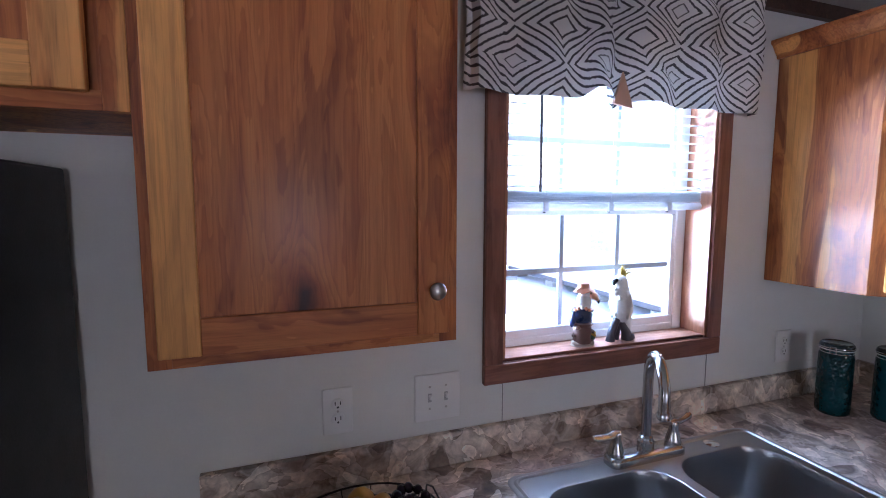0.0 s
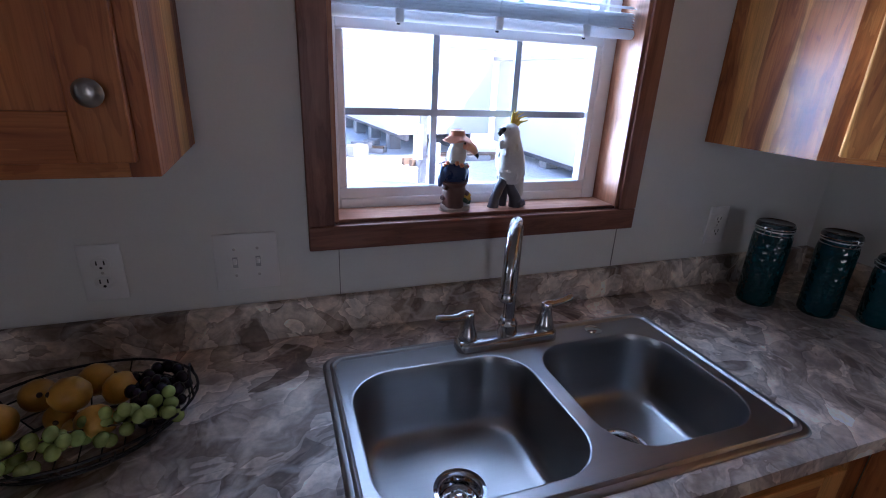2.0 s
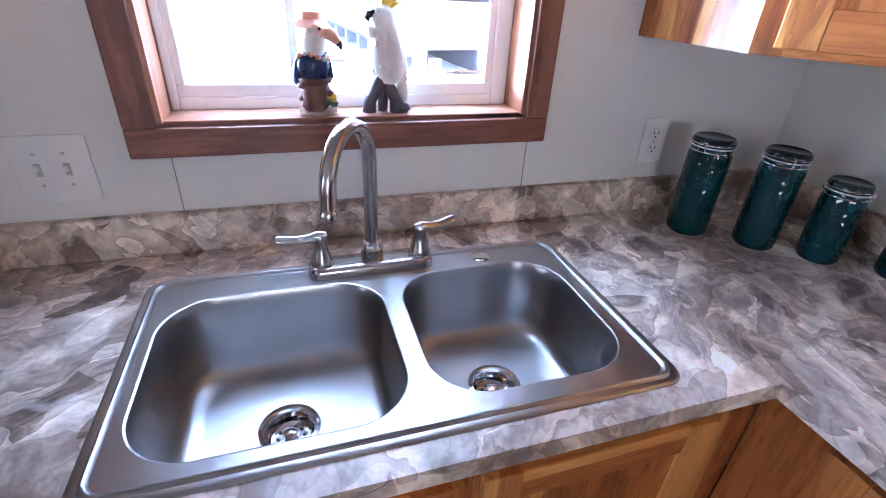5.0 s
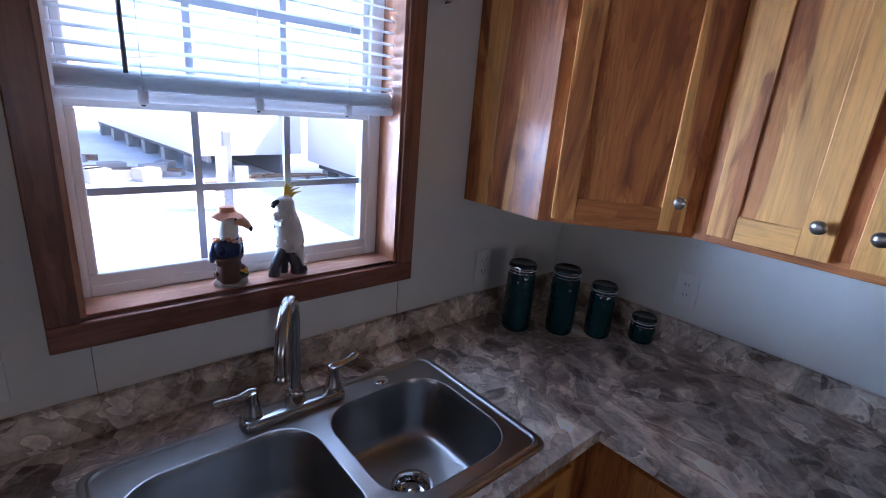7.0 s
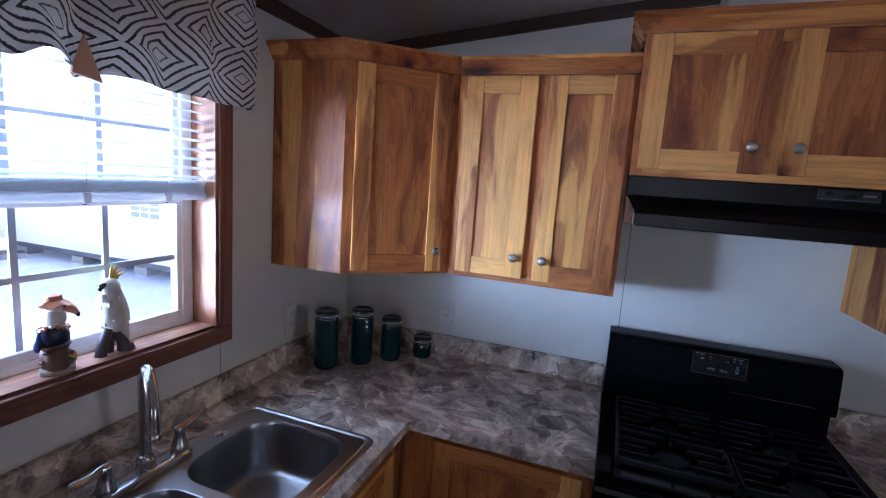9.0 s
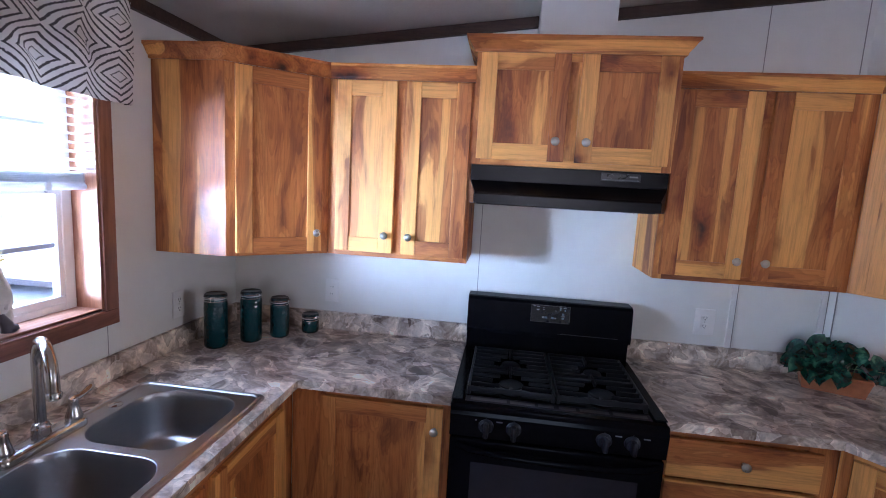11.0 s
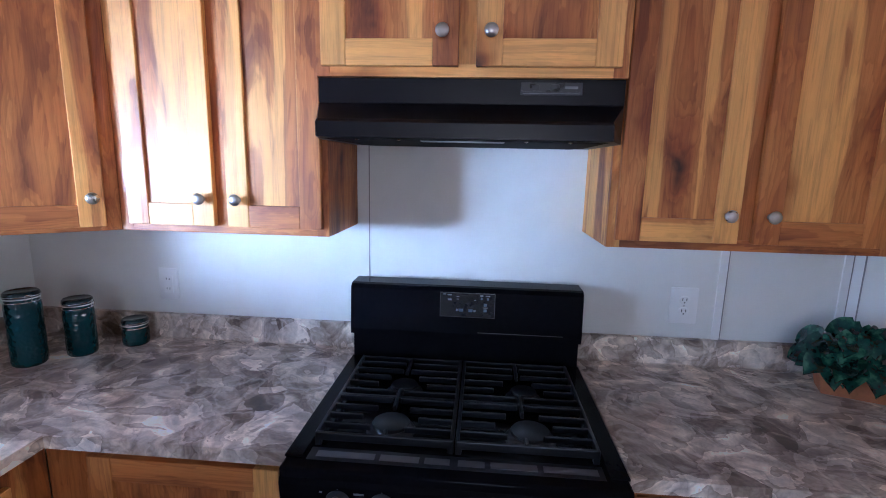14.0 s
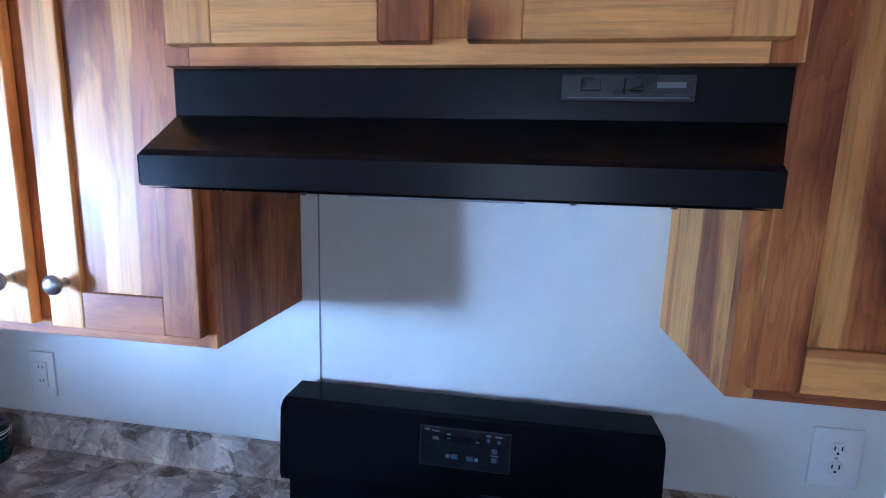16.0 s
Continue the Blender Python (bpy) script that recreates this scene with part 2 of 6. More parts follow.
def stone_laminate():
    m, nt, b = material("stone_laminate")
    vec = coords(nt, (1, 1, 1), False)
    warp = noise_of(nt, vec, 3.5, 3, 0.5)
    off = nt.nodes.new("ShaderNodeVectorMath")
    off.operation = "MULTIPLY_ADD"
    off.inputs[1].default_value = (0.14, 0.14, 0.14)
    nt.links.new(warp.outputs["Color"], off.inputs[0])
    nt.links.new(vec, off.inputs[2])
    mp = nt.nodes.new("ShaderNodeMapping")
    turn = nt.nodes.new("ShaderNodeMapping")
    turn.inputs["Rotation"].default_value = (0, 0, radians(-50))
    mp.inputs["Scale"].default_value = (0.94, 1.18, 1.05)
    nt.links.new(off.outputs[0], turn.inputs[0])
    nt.links.new(turn.outputs[0], mp.inputs[0])
    big = noise_of(nt, mp.outputs[0], 9.5, 4, 0.52, 0.5)
    base = ramp(nt, big.outputs[0], [(0.34, (0.045, 0.03, 0.022)), (0.42, (0.15, 0.11, 0.085)), (0.47, (0.33, 0.275, 0.23)), (0.51, (0.19, 0.145, 0.115)), (0.57, (0.48, 0.43, 0.375)), (0.64, (0.72, 0.67, 0.60))])
    cells = nt.nodes.new("ShaderNodeTexVoronoi")
    cells.feature = "SMOOTH_F1"
    cells.inputs["Scale"].default_value = 9
    nt.links.new(mp.outputs[0], cells.inputs["Vector"])
    shells = ramp(nt, cells.outputs["Distance"], [(0.10, (0.62, 0.56, 0.52)), (0.34, (1.0, 1.0, 1.0)), (0.52, (1.35, 1.3, 1.25))])
    col = mixed(nt, 0.65, base.outputs[0], shells.outputs[0], "MULTIPLY")
    fine_warp = noise_of(nt, vec, 16, 2, 0.5)
    off2 = nt.nodes.new("ShaderNodeVectorMath")
    off2.operation = "MULTIPLY_ADD"
    off2.inputs[1].default_value = (0.04, 0.04, 0.04)
    nt.links.new(fine_warp.outputs["Color"], off2.inputs[0])
    nt.links.new(mp.outputs[0], off2.inputs[2])
    flakes = nt.nodes.new("ShaderNodeTexVoronoi")
    flakes.inputs["Scale"].default_value = 13
    nt.links.new(off2.outputs[0], flakes.inputs["Vector"])
    fsep = nt.nodes.new("ShaderNodeSeparateColor")
    nt.links.new(flakes.outputs["Color"], fsep.inputs[0])
    patch = ramp(nt, fsep.outputs[0], [(0.14, (0.11, 0.082, 0.066)), (0.2, (0.28, 0.23, 0.195)), (0.55, (0.37, 0.32, 0.28)), (0.8, (0.50, 0.455, 0.41)), (0.94, (0.74, 0.70, 0.65))])
    col = mixed(nt, 0.52, col, patch.outputs[0])
    shard = noise_of(nt, mp.outputs[0], 2.6, 5, 0.56, 0.9)
    feather = maths(nt, "FRACT", maths(nt, "ADD", maths(nt, "MULTIPLY", shard.outputs[0], 7.5), maths(nt, "MULTIPLY", big.outputs[0], 1.2)))
    shade = ramp(nt, feather, [(0.0, (0.45, 0.37, 0.32)), (0.10, (0.68, 0.61, 0.56)), (0.5, (0.95, 0.93, 0.90)), (0.88, (1.36, 1.34, 1.31)), (0.95, (1.55, 1.53, 1.49)), (1.0, (0.6, 0.52, 0.47))])
    col = mixed(nt, 0.65, col, shade.outputs[0], "MULTIPLY")
    vein = noise_of(nt, mp.outputs[0], 4.5, 4, 0.5, 0.4)
    line = ramp(nt, vein.outputs[0], [(0.465, (0, 0, 0)), (0.495, (1, 1, 1)), (0.50, (1, 1, 1)), (0.53, (0, 0, 0))])
    col = mixed(nt, maths(nt, "MULTIPLY", line.outputs[0], 0.3), col, (0.72, 0.67, 0.61))
    vein2 = noise_of(nt, mp.outputs[0], 6.0, 4, 0.5, 0.4)
    line2 = ramp(nt, vein2.outputs[0], [(0.485, (0, 0, 0)), (0.5, (1, 1, 1)), (0.515, (0, 0, 0))])
    col = mixed(nt, maths(nt, "MULTIPLY", line2.outputs[0], 0.3), col, (0.07, 0.05, 0.042))
    speck = noise_of(nt, vec, 130, 4, 0.7)
    col = mixed(nt, 0.35, col, ramp(nt, speck.outputs[0], [(0.35, (0.7, 0.66, 0.63)), (0.6, (1.12, 1.12, 1.12))]).outputs[0], "MULTIPLY")
    col = mixed(nt, 1.0, col, (1.45, 1.40, 1.37), "MULTIPLY")
    nt.links.new(col, b.inputs["Base Color"])
    nt.links.new(ramp(nt, speck.outputs[0], [(0.3, (0.36,) * 3), (0.7, (0.48,) * 3)]).outputs[0], b.inputs["Roughness"])
    bump(nt, b, speck.outputs[0], 0.12, 0.0008)
    return m


laminate = stone_laminate()


# ---- building helpers ----
def thing(name, label, category, m=None, group="", kind=""):
    ob = new(name)
    ob.empty_display_size = 0.1
    if m is not None:
        ob.matrix_world = m
    return tagged(ob, label, category, group, kind)


def finish(bm, name, mat, smooth=False):
    bmesh.ops.recalc_face_normals(bm, faces=bm.faces)
    me = bpy.data.meshes.new(name)
    bm.to_mesh(me)
    bm.free()
    if smooth:
        me.shade_smooth()
        me.set_sharp_from_angle(angle=radians(38))
    for one in mat if isinstance(mat, (list, tuple)) else (mat,):
        me.materials.append(one)
    return me


def part(name, bm, mat, parent, label="", smooth=False, tone=None):
    ob = new(name, finish(bm, name, mat, smooth))
    ob.parent = parent
    if tone is not None:
        ob.color = (tone, tone, tone, 1)
    return tagged(ob, label) if label else ob


def solid(name, bm, mat, label, category, group="", kind="", m=None, smooth=False, tone=None):
    ob = new(name, finish(bm, name, mat, smooth))
    if m is not None:
        ob.matrix_world = m
    if tone is not None:
        ob.color = (tone, tone, tone, 1)
    return tagged(ob, label, category, group, kind)


def add_box(bm, x0, x1, y0, y1, z0, z1, bevel=0.0, segments=2, m=None):
    vs = [bm.verts.new((x, y, z)) for x in (x0, x1) for y in (y0, y1) for z in (z0, z1)]
    fs = [bm.faces.new([vs[i] for i in q]) for q in ((0, 1, 3, 2), (4, 6, 7, 5), (0, 4, 5, 1), (2, 3, 7, 6), (0, 2, 6, 4), (1, 5, 7, 3))]
    out = vs
    if bevel:
        res = bmesh.ops.bevel(bm, geom=list({e for f in fs for e in f.edges}), offset=bevel, segments=segments, profile=0.5, affect="EDGES")
        out = list({v for f in res["faces"] for v in f.verts} | {v for v in vs if v.is_valid})
    if m is not None:
        bmesh.ops.transform(bm, matrix=m, verts=out)
    return bm


def box(x0, x1, y0, y1, z0, z1, bevel=0.0, segments=2):
    return add_box(bmesh.new(), min(x0, x1), max(x0, x1), min(y0, y1), max(y0, y1), z0, z1, bevel, segments)


def add_lathe(bm, profile, n=24, m=None):
    """Turned shape: profile of (radius, height)."""
    rings = []
    for r, z in profile:
        if r < 1e-5:
            rings.append([bm.verts.new((0, 0, z))])
        else:
            rings.append([bm.verts.new((r * math.cos(2 * math.pi * i / n), r * math.sin(2 * math.pi * i / n), z)) for i in range(n)])
    for a, b in zip(rings, rings[1:]):
        for i in range(n):
            j = (i + 1) % n
            if len(a) == 1 and len(b) == 1:
                continue
            if len(a) == 1:
                bm.faces.new((a[0], b[i], b[j]))
            elif len(b) == 1:
                bm.faces.new((a[i], a[j], b[0]))
            else:
                bm.faces.new((a[i], a[j], b[j], b[i]))
    if m is not None:
        bmesh.ops.transform(bm, matrix=m, verts=[v for r in rings for v in r])
    return bm


def lathe(profile, n=24, m=None):
    return add_lathe(bmesh.new(), profile, n, m)


def add_tube(bm, path, radius, n=12, closed=False, flat=1.0):
    """A tube along points; radius is a number or one for each point."""
    pts = [Vector(p) for p in path]
    k = len(pts)
    radii = radius if isinstance(radius, (list, tuple)) else [radius] * k
    rings, side = [], None
    for i, p in enumerate(pts):
        a = pts[i - 1] if i or closed else p
        b = pts[(i + 1) % k] if i < k - 1 or closed else p
        d = (b - a).normalized()
        if side is None:
            side = d.orthogonal().normalized()
        side = (side - d * side.dot(d)).normalized()
        up = d.cross(side)
        rings.append([bm.verts.new(p + radii[i] * (math.cos(2 * math.pi * j / n) * side + flat * math.sin(2 * math.pi * j / n) * up)) for j in range(n)])
    for i in range(k if closed else k - 1):
        a, b = rings[i], rings[(i + 1) % k]
        for j in range(n):
            bm.faces.new((a[j], a[(j + 1) % n], b[(j + 1) % n], b[j]))
    if not closed:
        bm.faces.new(rings[0][::-1])
        bm.faces.new(rings[-1])
    return bm


def sweep(path, profile):
    """A moulding along a level path of (x, y): the profile is of (out, z), out to the right of the way; corners mitred."""
    bm = bmesh.new()
    pts = [Vector((p[0], p[1])) for p in path]
    rows = []
    for i, p in enumerate(pts):
        dirs = []
        if i:
            dirs.append((p - pts[i - 1]).normalized())
        if i < len(pts) - 1:
            dirs.append((pts[i + 1] - p).normalized())
        ns = [Vector((d.y, -d.x)) for d in dirs]
        n = ns[0] if len(ns) == 1 else (ns[0] + ns[1]) / (1 + ns[0].dot(ns[1]))
        rows.append([bm.verts.new((p.x + n.x * o, p.y + n.y * o, z)) for o, z in profile])
    for a, b in zip(rows, rows[1:]):
        for j in range(len(profile)):
            bm.faces.new((a[j], a[(j + 1) % len(profile)], b[(j + 1) % len(profile)], b[j]))
    bm.faces.new(rows[0])
    bm.faces.new(rows[-1][::-1])
    return bm


def prism(points, z0, z1):
    bm = bmesh.new()
    lo = [bm.verts.new((x, y, z0)) for x, y in points]
    hi = [bm.verts.new((x, y, z1)) for x, y in points]
    bm.faces.new(lo[::-1])
    bm.faces.new(hi)
    for i in range(len(points)):
        j = (i + 1) % len(points)
        bm.faces.new((lo[i], lo[j], hi[j], hi[i]))
    return bm


def side_prism(points, x0, x1):
    """An outline of (y, z) drawn out along x."""
    bm = bmesh.new()
    lo = [bm.verts.new((x0, y, z)) for y, z in points]
    hi = [bm.verts.new((x1, y, z)) for y, z in points]
    bm.faces.new(lo[::-1])
    bm.faces.new(hi)
    for i in range(len(points)):
        j = (i + 1) % len(points)
        bm.faces.new((lo[i], lo[j], hi[j], hi[i]))
    return bm


# ---- the room ----
CORNER_Y, DIAG = -2.858, -138.0      # where the slanting wall begins, and its turn
RISE = 0.108                         # rise of the ceiling away from the window wall
WX0, WX1, WZ0, WZ1 = -1.592, -0.836, 1.178, 2.03
CEIL0 = 2.30
north = solid("wall_north", box(-6.0, 0.15, 0, 0.13, 0, WZ0), wall_paint, "off-white vinyl panel wall with a framed window", "wall", kind="structure")
for name, b in (("panel", box(-6.0, WX0, 0, 0.13, WZ0, CEIL0 + 0.1)), ("panel", box(WX1, 0.15, 0, 0.13, WZ0, CEIL0 + 0.1)), ("panel", box(WX0, WX1, 0, 0.13, WZ1, CEIL0 + 0.1))):
    part(name, b, wall_paint, north)
east = solid("wall_east", box(0, 0.13, CORNER_Y, 0, 0, 3.1), wall_paint, "off-white vinyl panel wall behind the range", "wall", kind="structure")
dvec = Vector((math.cos(radians(DIAG)), math.sin(radians(DIAG))))
diag_m = pose(0, CORNER_Y, 0, 0, 0, DIAG)
solid("wall_slant", box(-0.06, 1.2, 0, 0.12, 0, 3.1), wall_paint, "off-white slanting panel wall with the counter's last leg", "wall", kind="structure", m=diag_m)
ex, ey = 1.2 * dvec.x, CORNER_Y + 1.2 * dvec.y
solid("wall_southeast", box(ex, ex + 0.12, -7.0, ey, 0, 3.2), wall_paint, "off-white panel wall beyond the kitchen", "wall", kind="structure")
south = solid("wall_south", box(-6.0, ex + 0.12, -7.12, -7.0, 0, 0.75), wall_paint, "off-white panel wall with a wide window", "wall", kind="structure")
for b in (box(-6.0, -2.25, -7.12, -7.0, 0.75, 3.2), box(-1.5, ex + 0.12, -7.12, -7.0, 0.75, 3.2), box(-2.25, -1.5, -7.12, -7.0, 1.95, 3.2)):
    part("panel", b, wall_paint, south)
west = solid("wall_west", box(-6.12, -6.0, -7.12, 0.13, 0, 1.0), wall_paint, "off-white panel wall with a wide window", "wall", kind="structure")
for b in (box(-6.12, -6.0, -7.12, -2.6, 1.0, 3.2), box(-6.12, -6.0, -1.2, 0.13, 1.0, 3.2), box(-6.12, -6.0, -2.6, -1.2, 2.1, 3.2)):
    part("panel", b, wall_paint, west)
solid("floor", box(-6.1, 0.6, -7.1, 0.12, -0.12, 0), floor_mat, "brown wood-look plank floor", "floor", kind="structure")
solid("ceiling", side_prism([(0.13, CEIL0 - RISE * 0.13), (-7.12, CEIL0 + RISE * 7.12), (-7.12, CEIL0 + RISE * 7.12 + 0.1), (0.13, CEIL0 + 0.1)], -6.12, 0.6), ceiling_paint, "grey-white textured sloping ceiling", "ceiling", kind="structure")
# dark trim where walls and ceiling meet
solid("ceiling_trim", box(-6.0, -0.022, -0.022, -0.001, CEIL0 - 0.05, CEIL0 - 0.002), beam_wood, "dark brown wooden trim under the ceiling", "trim", kind="structure", tone=0.3)
solid("ceiling_trim", side_prism([(0, CEIL0 - 0.05), (CORNER_Y, CEIL0 - 0.05 - RISE * CORNER_Y), (CORNER_Y, CEIL0 - 0.003 - RISE * CORNER_Y), (0, CEIL0 - 0.003)], -0.022, -0.001), beam_wood, "dark brown wooden trim on the sloping wall top", "trim", kind="structure", tone=0.3)
# panel seams and battens
for x in (-1.583, -0.815):
    solid("wall_seam", box(x - 0.0009, x + 0.0009, -0.0015, 0.001, 1.004, 1.122), seam_dark, "thin dark seam between wall panels", "trim", kind="structure")
for y, z0, z1 in ((-1.281, 1.0, 1.76), (-2.449, 2.15, 2.56), (-2.83, 2.15, 2.56)):
    solid("wall_seam", box(-0.002, 0.001, y - 0.0015, y + 0.0015, z0, z1), seam_dark, "thin dark seam between wall panels", "trim", kind="structure")
for y, w in ((-2.462, 0.012), (-2.842, 0.012)):
    solid("wall_batten", box(-0.006, 0.001, y - w, y + w, 1.004, 1.36), batten_white, "narrow white batten over a panel joint", "trim", kind="structure")
    solid("wall_seam", box(-0.0065, 0.001, y - w - 0.003, y - w, 1.004, 1.36), seam_dark, "thin dark seam beside a batten", "trim", kind="structure")
solid("wall_batten", box(0.005, 0.03, -0.006, 0.001, 1.004, 1.36), batten_white, "narrow white batten in the wall corner", "trim", kind="structure", m=diag_m)
solid("wall_seam", box(0.030, 0.033, -0.0065, 0.001, 1.004, 1.36), seam_dark, "thin dark seam beside a batten", "trim", kind="structure", m=diag_m)
# boxed duct above the range cabinet
solid("duct_cover", box(-0.2, -0.002, -1.785, -1.478, 2.2, CEIL0 + RISE * 1.5), wall_paint, "white boxed vent duct above the range cabinet", "duct cover", kind="structure")

# ---- window ----
win = solid("window_1", box(WX0, WX1, -0.002, 0.10, WZ0 - 0.0, WZ0 + 0.008), casing_flat, "white vinyl grid window in a reddish wood casing", "window", kind="structure", tone=0.5)
CW = 0.056
part("casing_bottom", box(WX0 - CW, WX1 + CW, -0.02, -0.0005, WZ0 - CW, WZ0, 0.003), casing_flat, win, tone=0.5)
part("casing_top", box(WX0 - CW, WX1 + CW, -0.02, -0.0005, WZ1, WZ1 + CW, 0.003), casing_flat, win, tone=0.5)
part("casing_side", box(WX0 - CW, WX0, -0.02, -0.0005, WZ0, WZ1, 0.003), casing_up, win, tone=0.5)
part("casing_side", box(WX1, WX1 + CW, -0.02, -0.0005, WZ0, WZ1, 0.003), casing_up, win, tone=0.5)
# sill colour lightened and pinked for sky sheen; jambs paler than the casing
jamb_up = wood("pale_jamb_upright", "z", (0.52, 0.235, 0.125), (0.43, 0.18, 0.09), (0.34, 0.13, 0.065), 0.36, 0.2, 20, 0.14, 0.25)
jamb_flat = wood("sky_lit_sill_level", "x", (0.60, 0.32, 0.215), (0.53, 0.265, 0.175), (0.44, 0.20, 0.13), 0.30, 0.3, 20, 0.14, 0.25)
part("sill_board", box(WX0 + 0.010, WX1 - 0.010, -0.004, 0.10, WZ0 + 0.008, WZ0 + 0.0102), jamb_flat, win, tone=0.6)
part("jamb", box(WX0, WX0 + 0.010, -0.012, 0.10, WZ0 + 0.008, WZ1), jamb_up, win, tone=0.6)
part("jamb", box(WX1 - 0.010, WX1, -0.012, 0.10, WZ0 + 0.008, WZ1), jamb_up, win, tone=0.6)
part("jamb_head", box(WX0 + 0.01, WX1 - 0.01, -0.012, 0.10, WZ1 - 0.010, WZ1), casing_flat, win, tone=0.8)
GX0, GX1 = WX0 + 0.045, WX1 - 0.068


def sash(z0, z1, y, parent):
    f = 0.028
    b = bmesh.new()
    add_box(b, GX0 - 0.02, GX1 + 0.02, y, y + 0.03, z0 - f, z0, 0.004)
    add_box(b, GX0 - 0.02, GX1 + 0.02, y, y + 0.03, z1, z1 + f, 0.004)
    add_box(b, GX0 - 0.02, GX0, y, y + 0.03, z0, z1, 0.004)
    add_box(b, GX1, GX1 + 0.02, y, y + 0.03, z0, z1, 0.004)
    s = part("sash", b, vinyl_white, parent)
    for i in (1, 2):
        x = GX0 + (GX1 - GX0) * i / 3
        part("muntin", box(x - 0.008, x + 0.008, y + 0.012, y + 0.02, z0, z1), grid_backlit, s)
    zm = (z0 + z1) / 2 + 0.002
    part("muntin", box(GX0, GX1, y + 0.0115, y + 0.0205, zm - 0.008, zm + 0.008), grid_backlit, s)
    g = part("pane", box(GX0, GX1, y + 0.0225, y + 0.0255, z0, z1), glass, s)
    g.visible_shadow = False


glass, gnt, gb = material("window_glass")
gb.inputs["Base Color"].default_value = (0.97, 0.985, 0.98, 1)
gb.inputs["Roughness"].default_value, gb.inputs["IOR"].default_value = 0.0, 1.0
gb.inputs["Transmission Weight"].default_value = 1.0
gb.inputs["Coat Weight"].default_value, gb.inputs["Coat Roughness"].default_value = 0.25, 0.01
bfr = bmesh.new()
add_box(bfr, WX0 + 0.01, GX0 - 0.018, 0.085, 0.13, WZ0 + 0.008, WZ1 - 0.01, 0.004)
add_box(bfr, GX1 + 0.018, WX1 - 0.01, 0.085, 0.13, WZ0 + 0.008, WZ1 - 0.01, 0.004)
add_box(bfr, GX0 - 0.018, GX1 + 0.018, 0.0855, 0.13, WZ0 + 0.008, WZ0 + 0.035, 0.004)
add_box(bfr, GX0 - 0.018, GX1 + 0.018, 0.0855, 0.13, WZ1 - 0.03, WZ1 - 0.01, 0.004)
part("window_frame", bfr, vinyl_white, win)
sash(WZ0 + 0.06, 1.585, 0.088, win)
sash(1.64, WZ1 - 0.045, 0.100, win)

# ---- countertops and backsplash ----
CT, CD = 0.914, 0.648
SX0, SX1, SY0, SY1 = -1.612, -0.832, -0.575, -0.165


def slab(outline, holes, z0, z1):
    """A flat slab with holes cut through it."""
    bm = bmesh.new()
    for z in (z0, z1):
        edges = []
        for pts in (outline, *holes):
            vs = [bm.verts.new((x, y, z)) for x, y in pts]
            edges += [bm.edges.new((vs[i], vs[(i + 1) % len(vs)])) for i in range(len(vs))]
        bmesh.ops.triangle_fill(bm, edges=edges, use_beauty=True, use_dissolve=True)
    bm.verts.ensure_lookup_table()
    half = len(bm.verts) // 2
    k = 0
    for pts in (outline, *holes):
        n = len(pts)
        for i in range(n):
            p, q = k + i, k + (i + 1) % n
            bm.faces.new((bm.verts[p], bm.verts[q], bm.verts[half + q], bm.verts[half + p]))
        k += n
    return bm


top = slab([(-2.356, 0), (-2.356, -CD), (-CD, -CD), (-CD, -1.243), (0, -1.243), (0, 0)], [[(SX0, SY0), (SX1, SY0), (SX1, SY1), (SX0, SY1)]], CT - 0.034, CT)
counter_l = solid("countertop", top, laminate, "taupe and cream stone-look laminate countertop with a sink", "countertop")
part("backsplash", box(-2.356, -0.02, -0.02, 0, CT + 0.0005, 1.004, 0.002), laminate, counter_l)
part("backsplash", box(-0.02, 0, -1.243, 0, CT + 0.0005, 1.004, 0.002), laminate, counter_l)
front = Vector((math.sin(radians(DIAG)), -math.cos(radians(DIAG))))
th = radians(DIAG + 180)


def meet(d):
    """Where lines d in front of the east wall and of the slanting wall cross."""
    return (-d, CORNER_Y + (d - math.sin(th) * d) / math.cos(th))


def along(s, d):
    p = Vector((0, CORNER_Y)) + dvec * s + front * d
    return (p.x, p.y)


counter_r = solid("countertop", prism([(0, -2.003), (0, CORNER_Y), along(1.1, 0), along(1.1, CD), meet(CD), (-CD, -2.003)], CT - 0.034, CT), laminate, "taupe stone-look laminate countertop beside the range", "countertop")
part("backsplash", box(-0.02, 0, meet(0.02)[1], -2.003, CT + 0.0005, 1.004), laminate, counter_r)
part("backsplash", prism([(-0.001, CORNER_Y), along(1.1, 0), along(1.1, 0.02), meet(0.02)], CT + 0.0005, 1.004), laminate, counter_r)


# ---- cabinets ----
def knob(parent, x, y, z):
    """Satin nickel knob whose stem stands on the face at y and points to -y."""
    prof = [(0.0, 0.0), (0.008, 0.0), (0.0065, 0.004), (0.0055, 0.012), (0.008, 0.016), (0.0155, 0.0185), (0.0165, 0.022), (0.014, 0.0265), (0.008, 0.0295), (0.0, 0.0305)]
    return part("knob", lathe(prof, 20, pose(x, y, z, 90)), nickel, parent, "satin nickel knob", smooth=True)


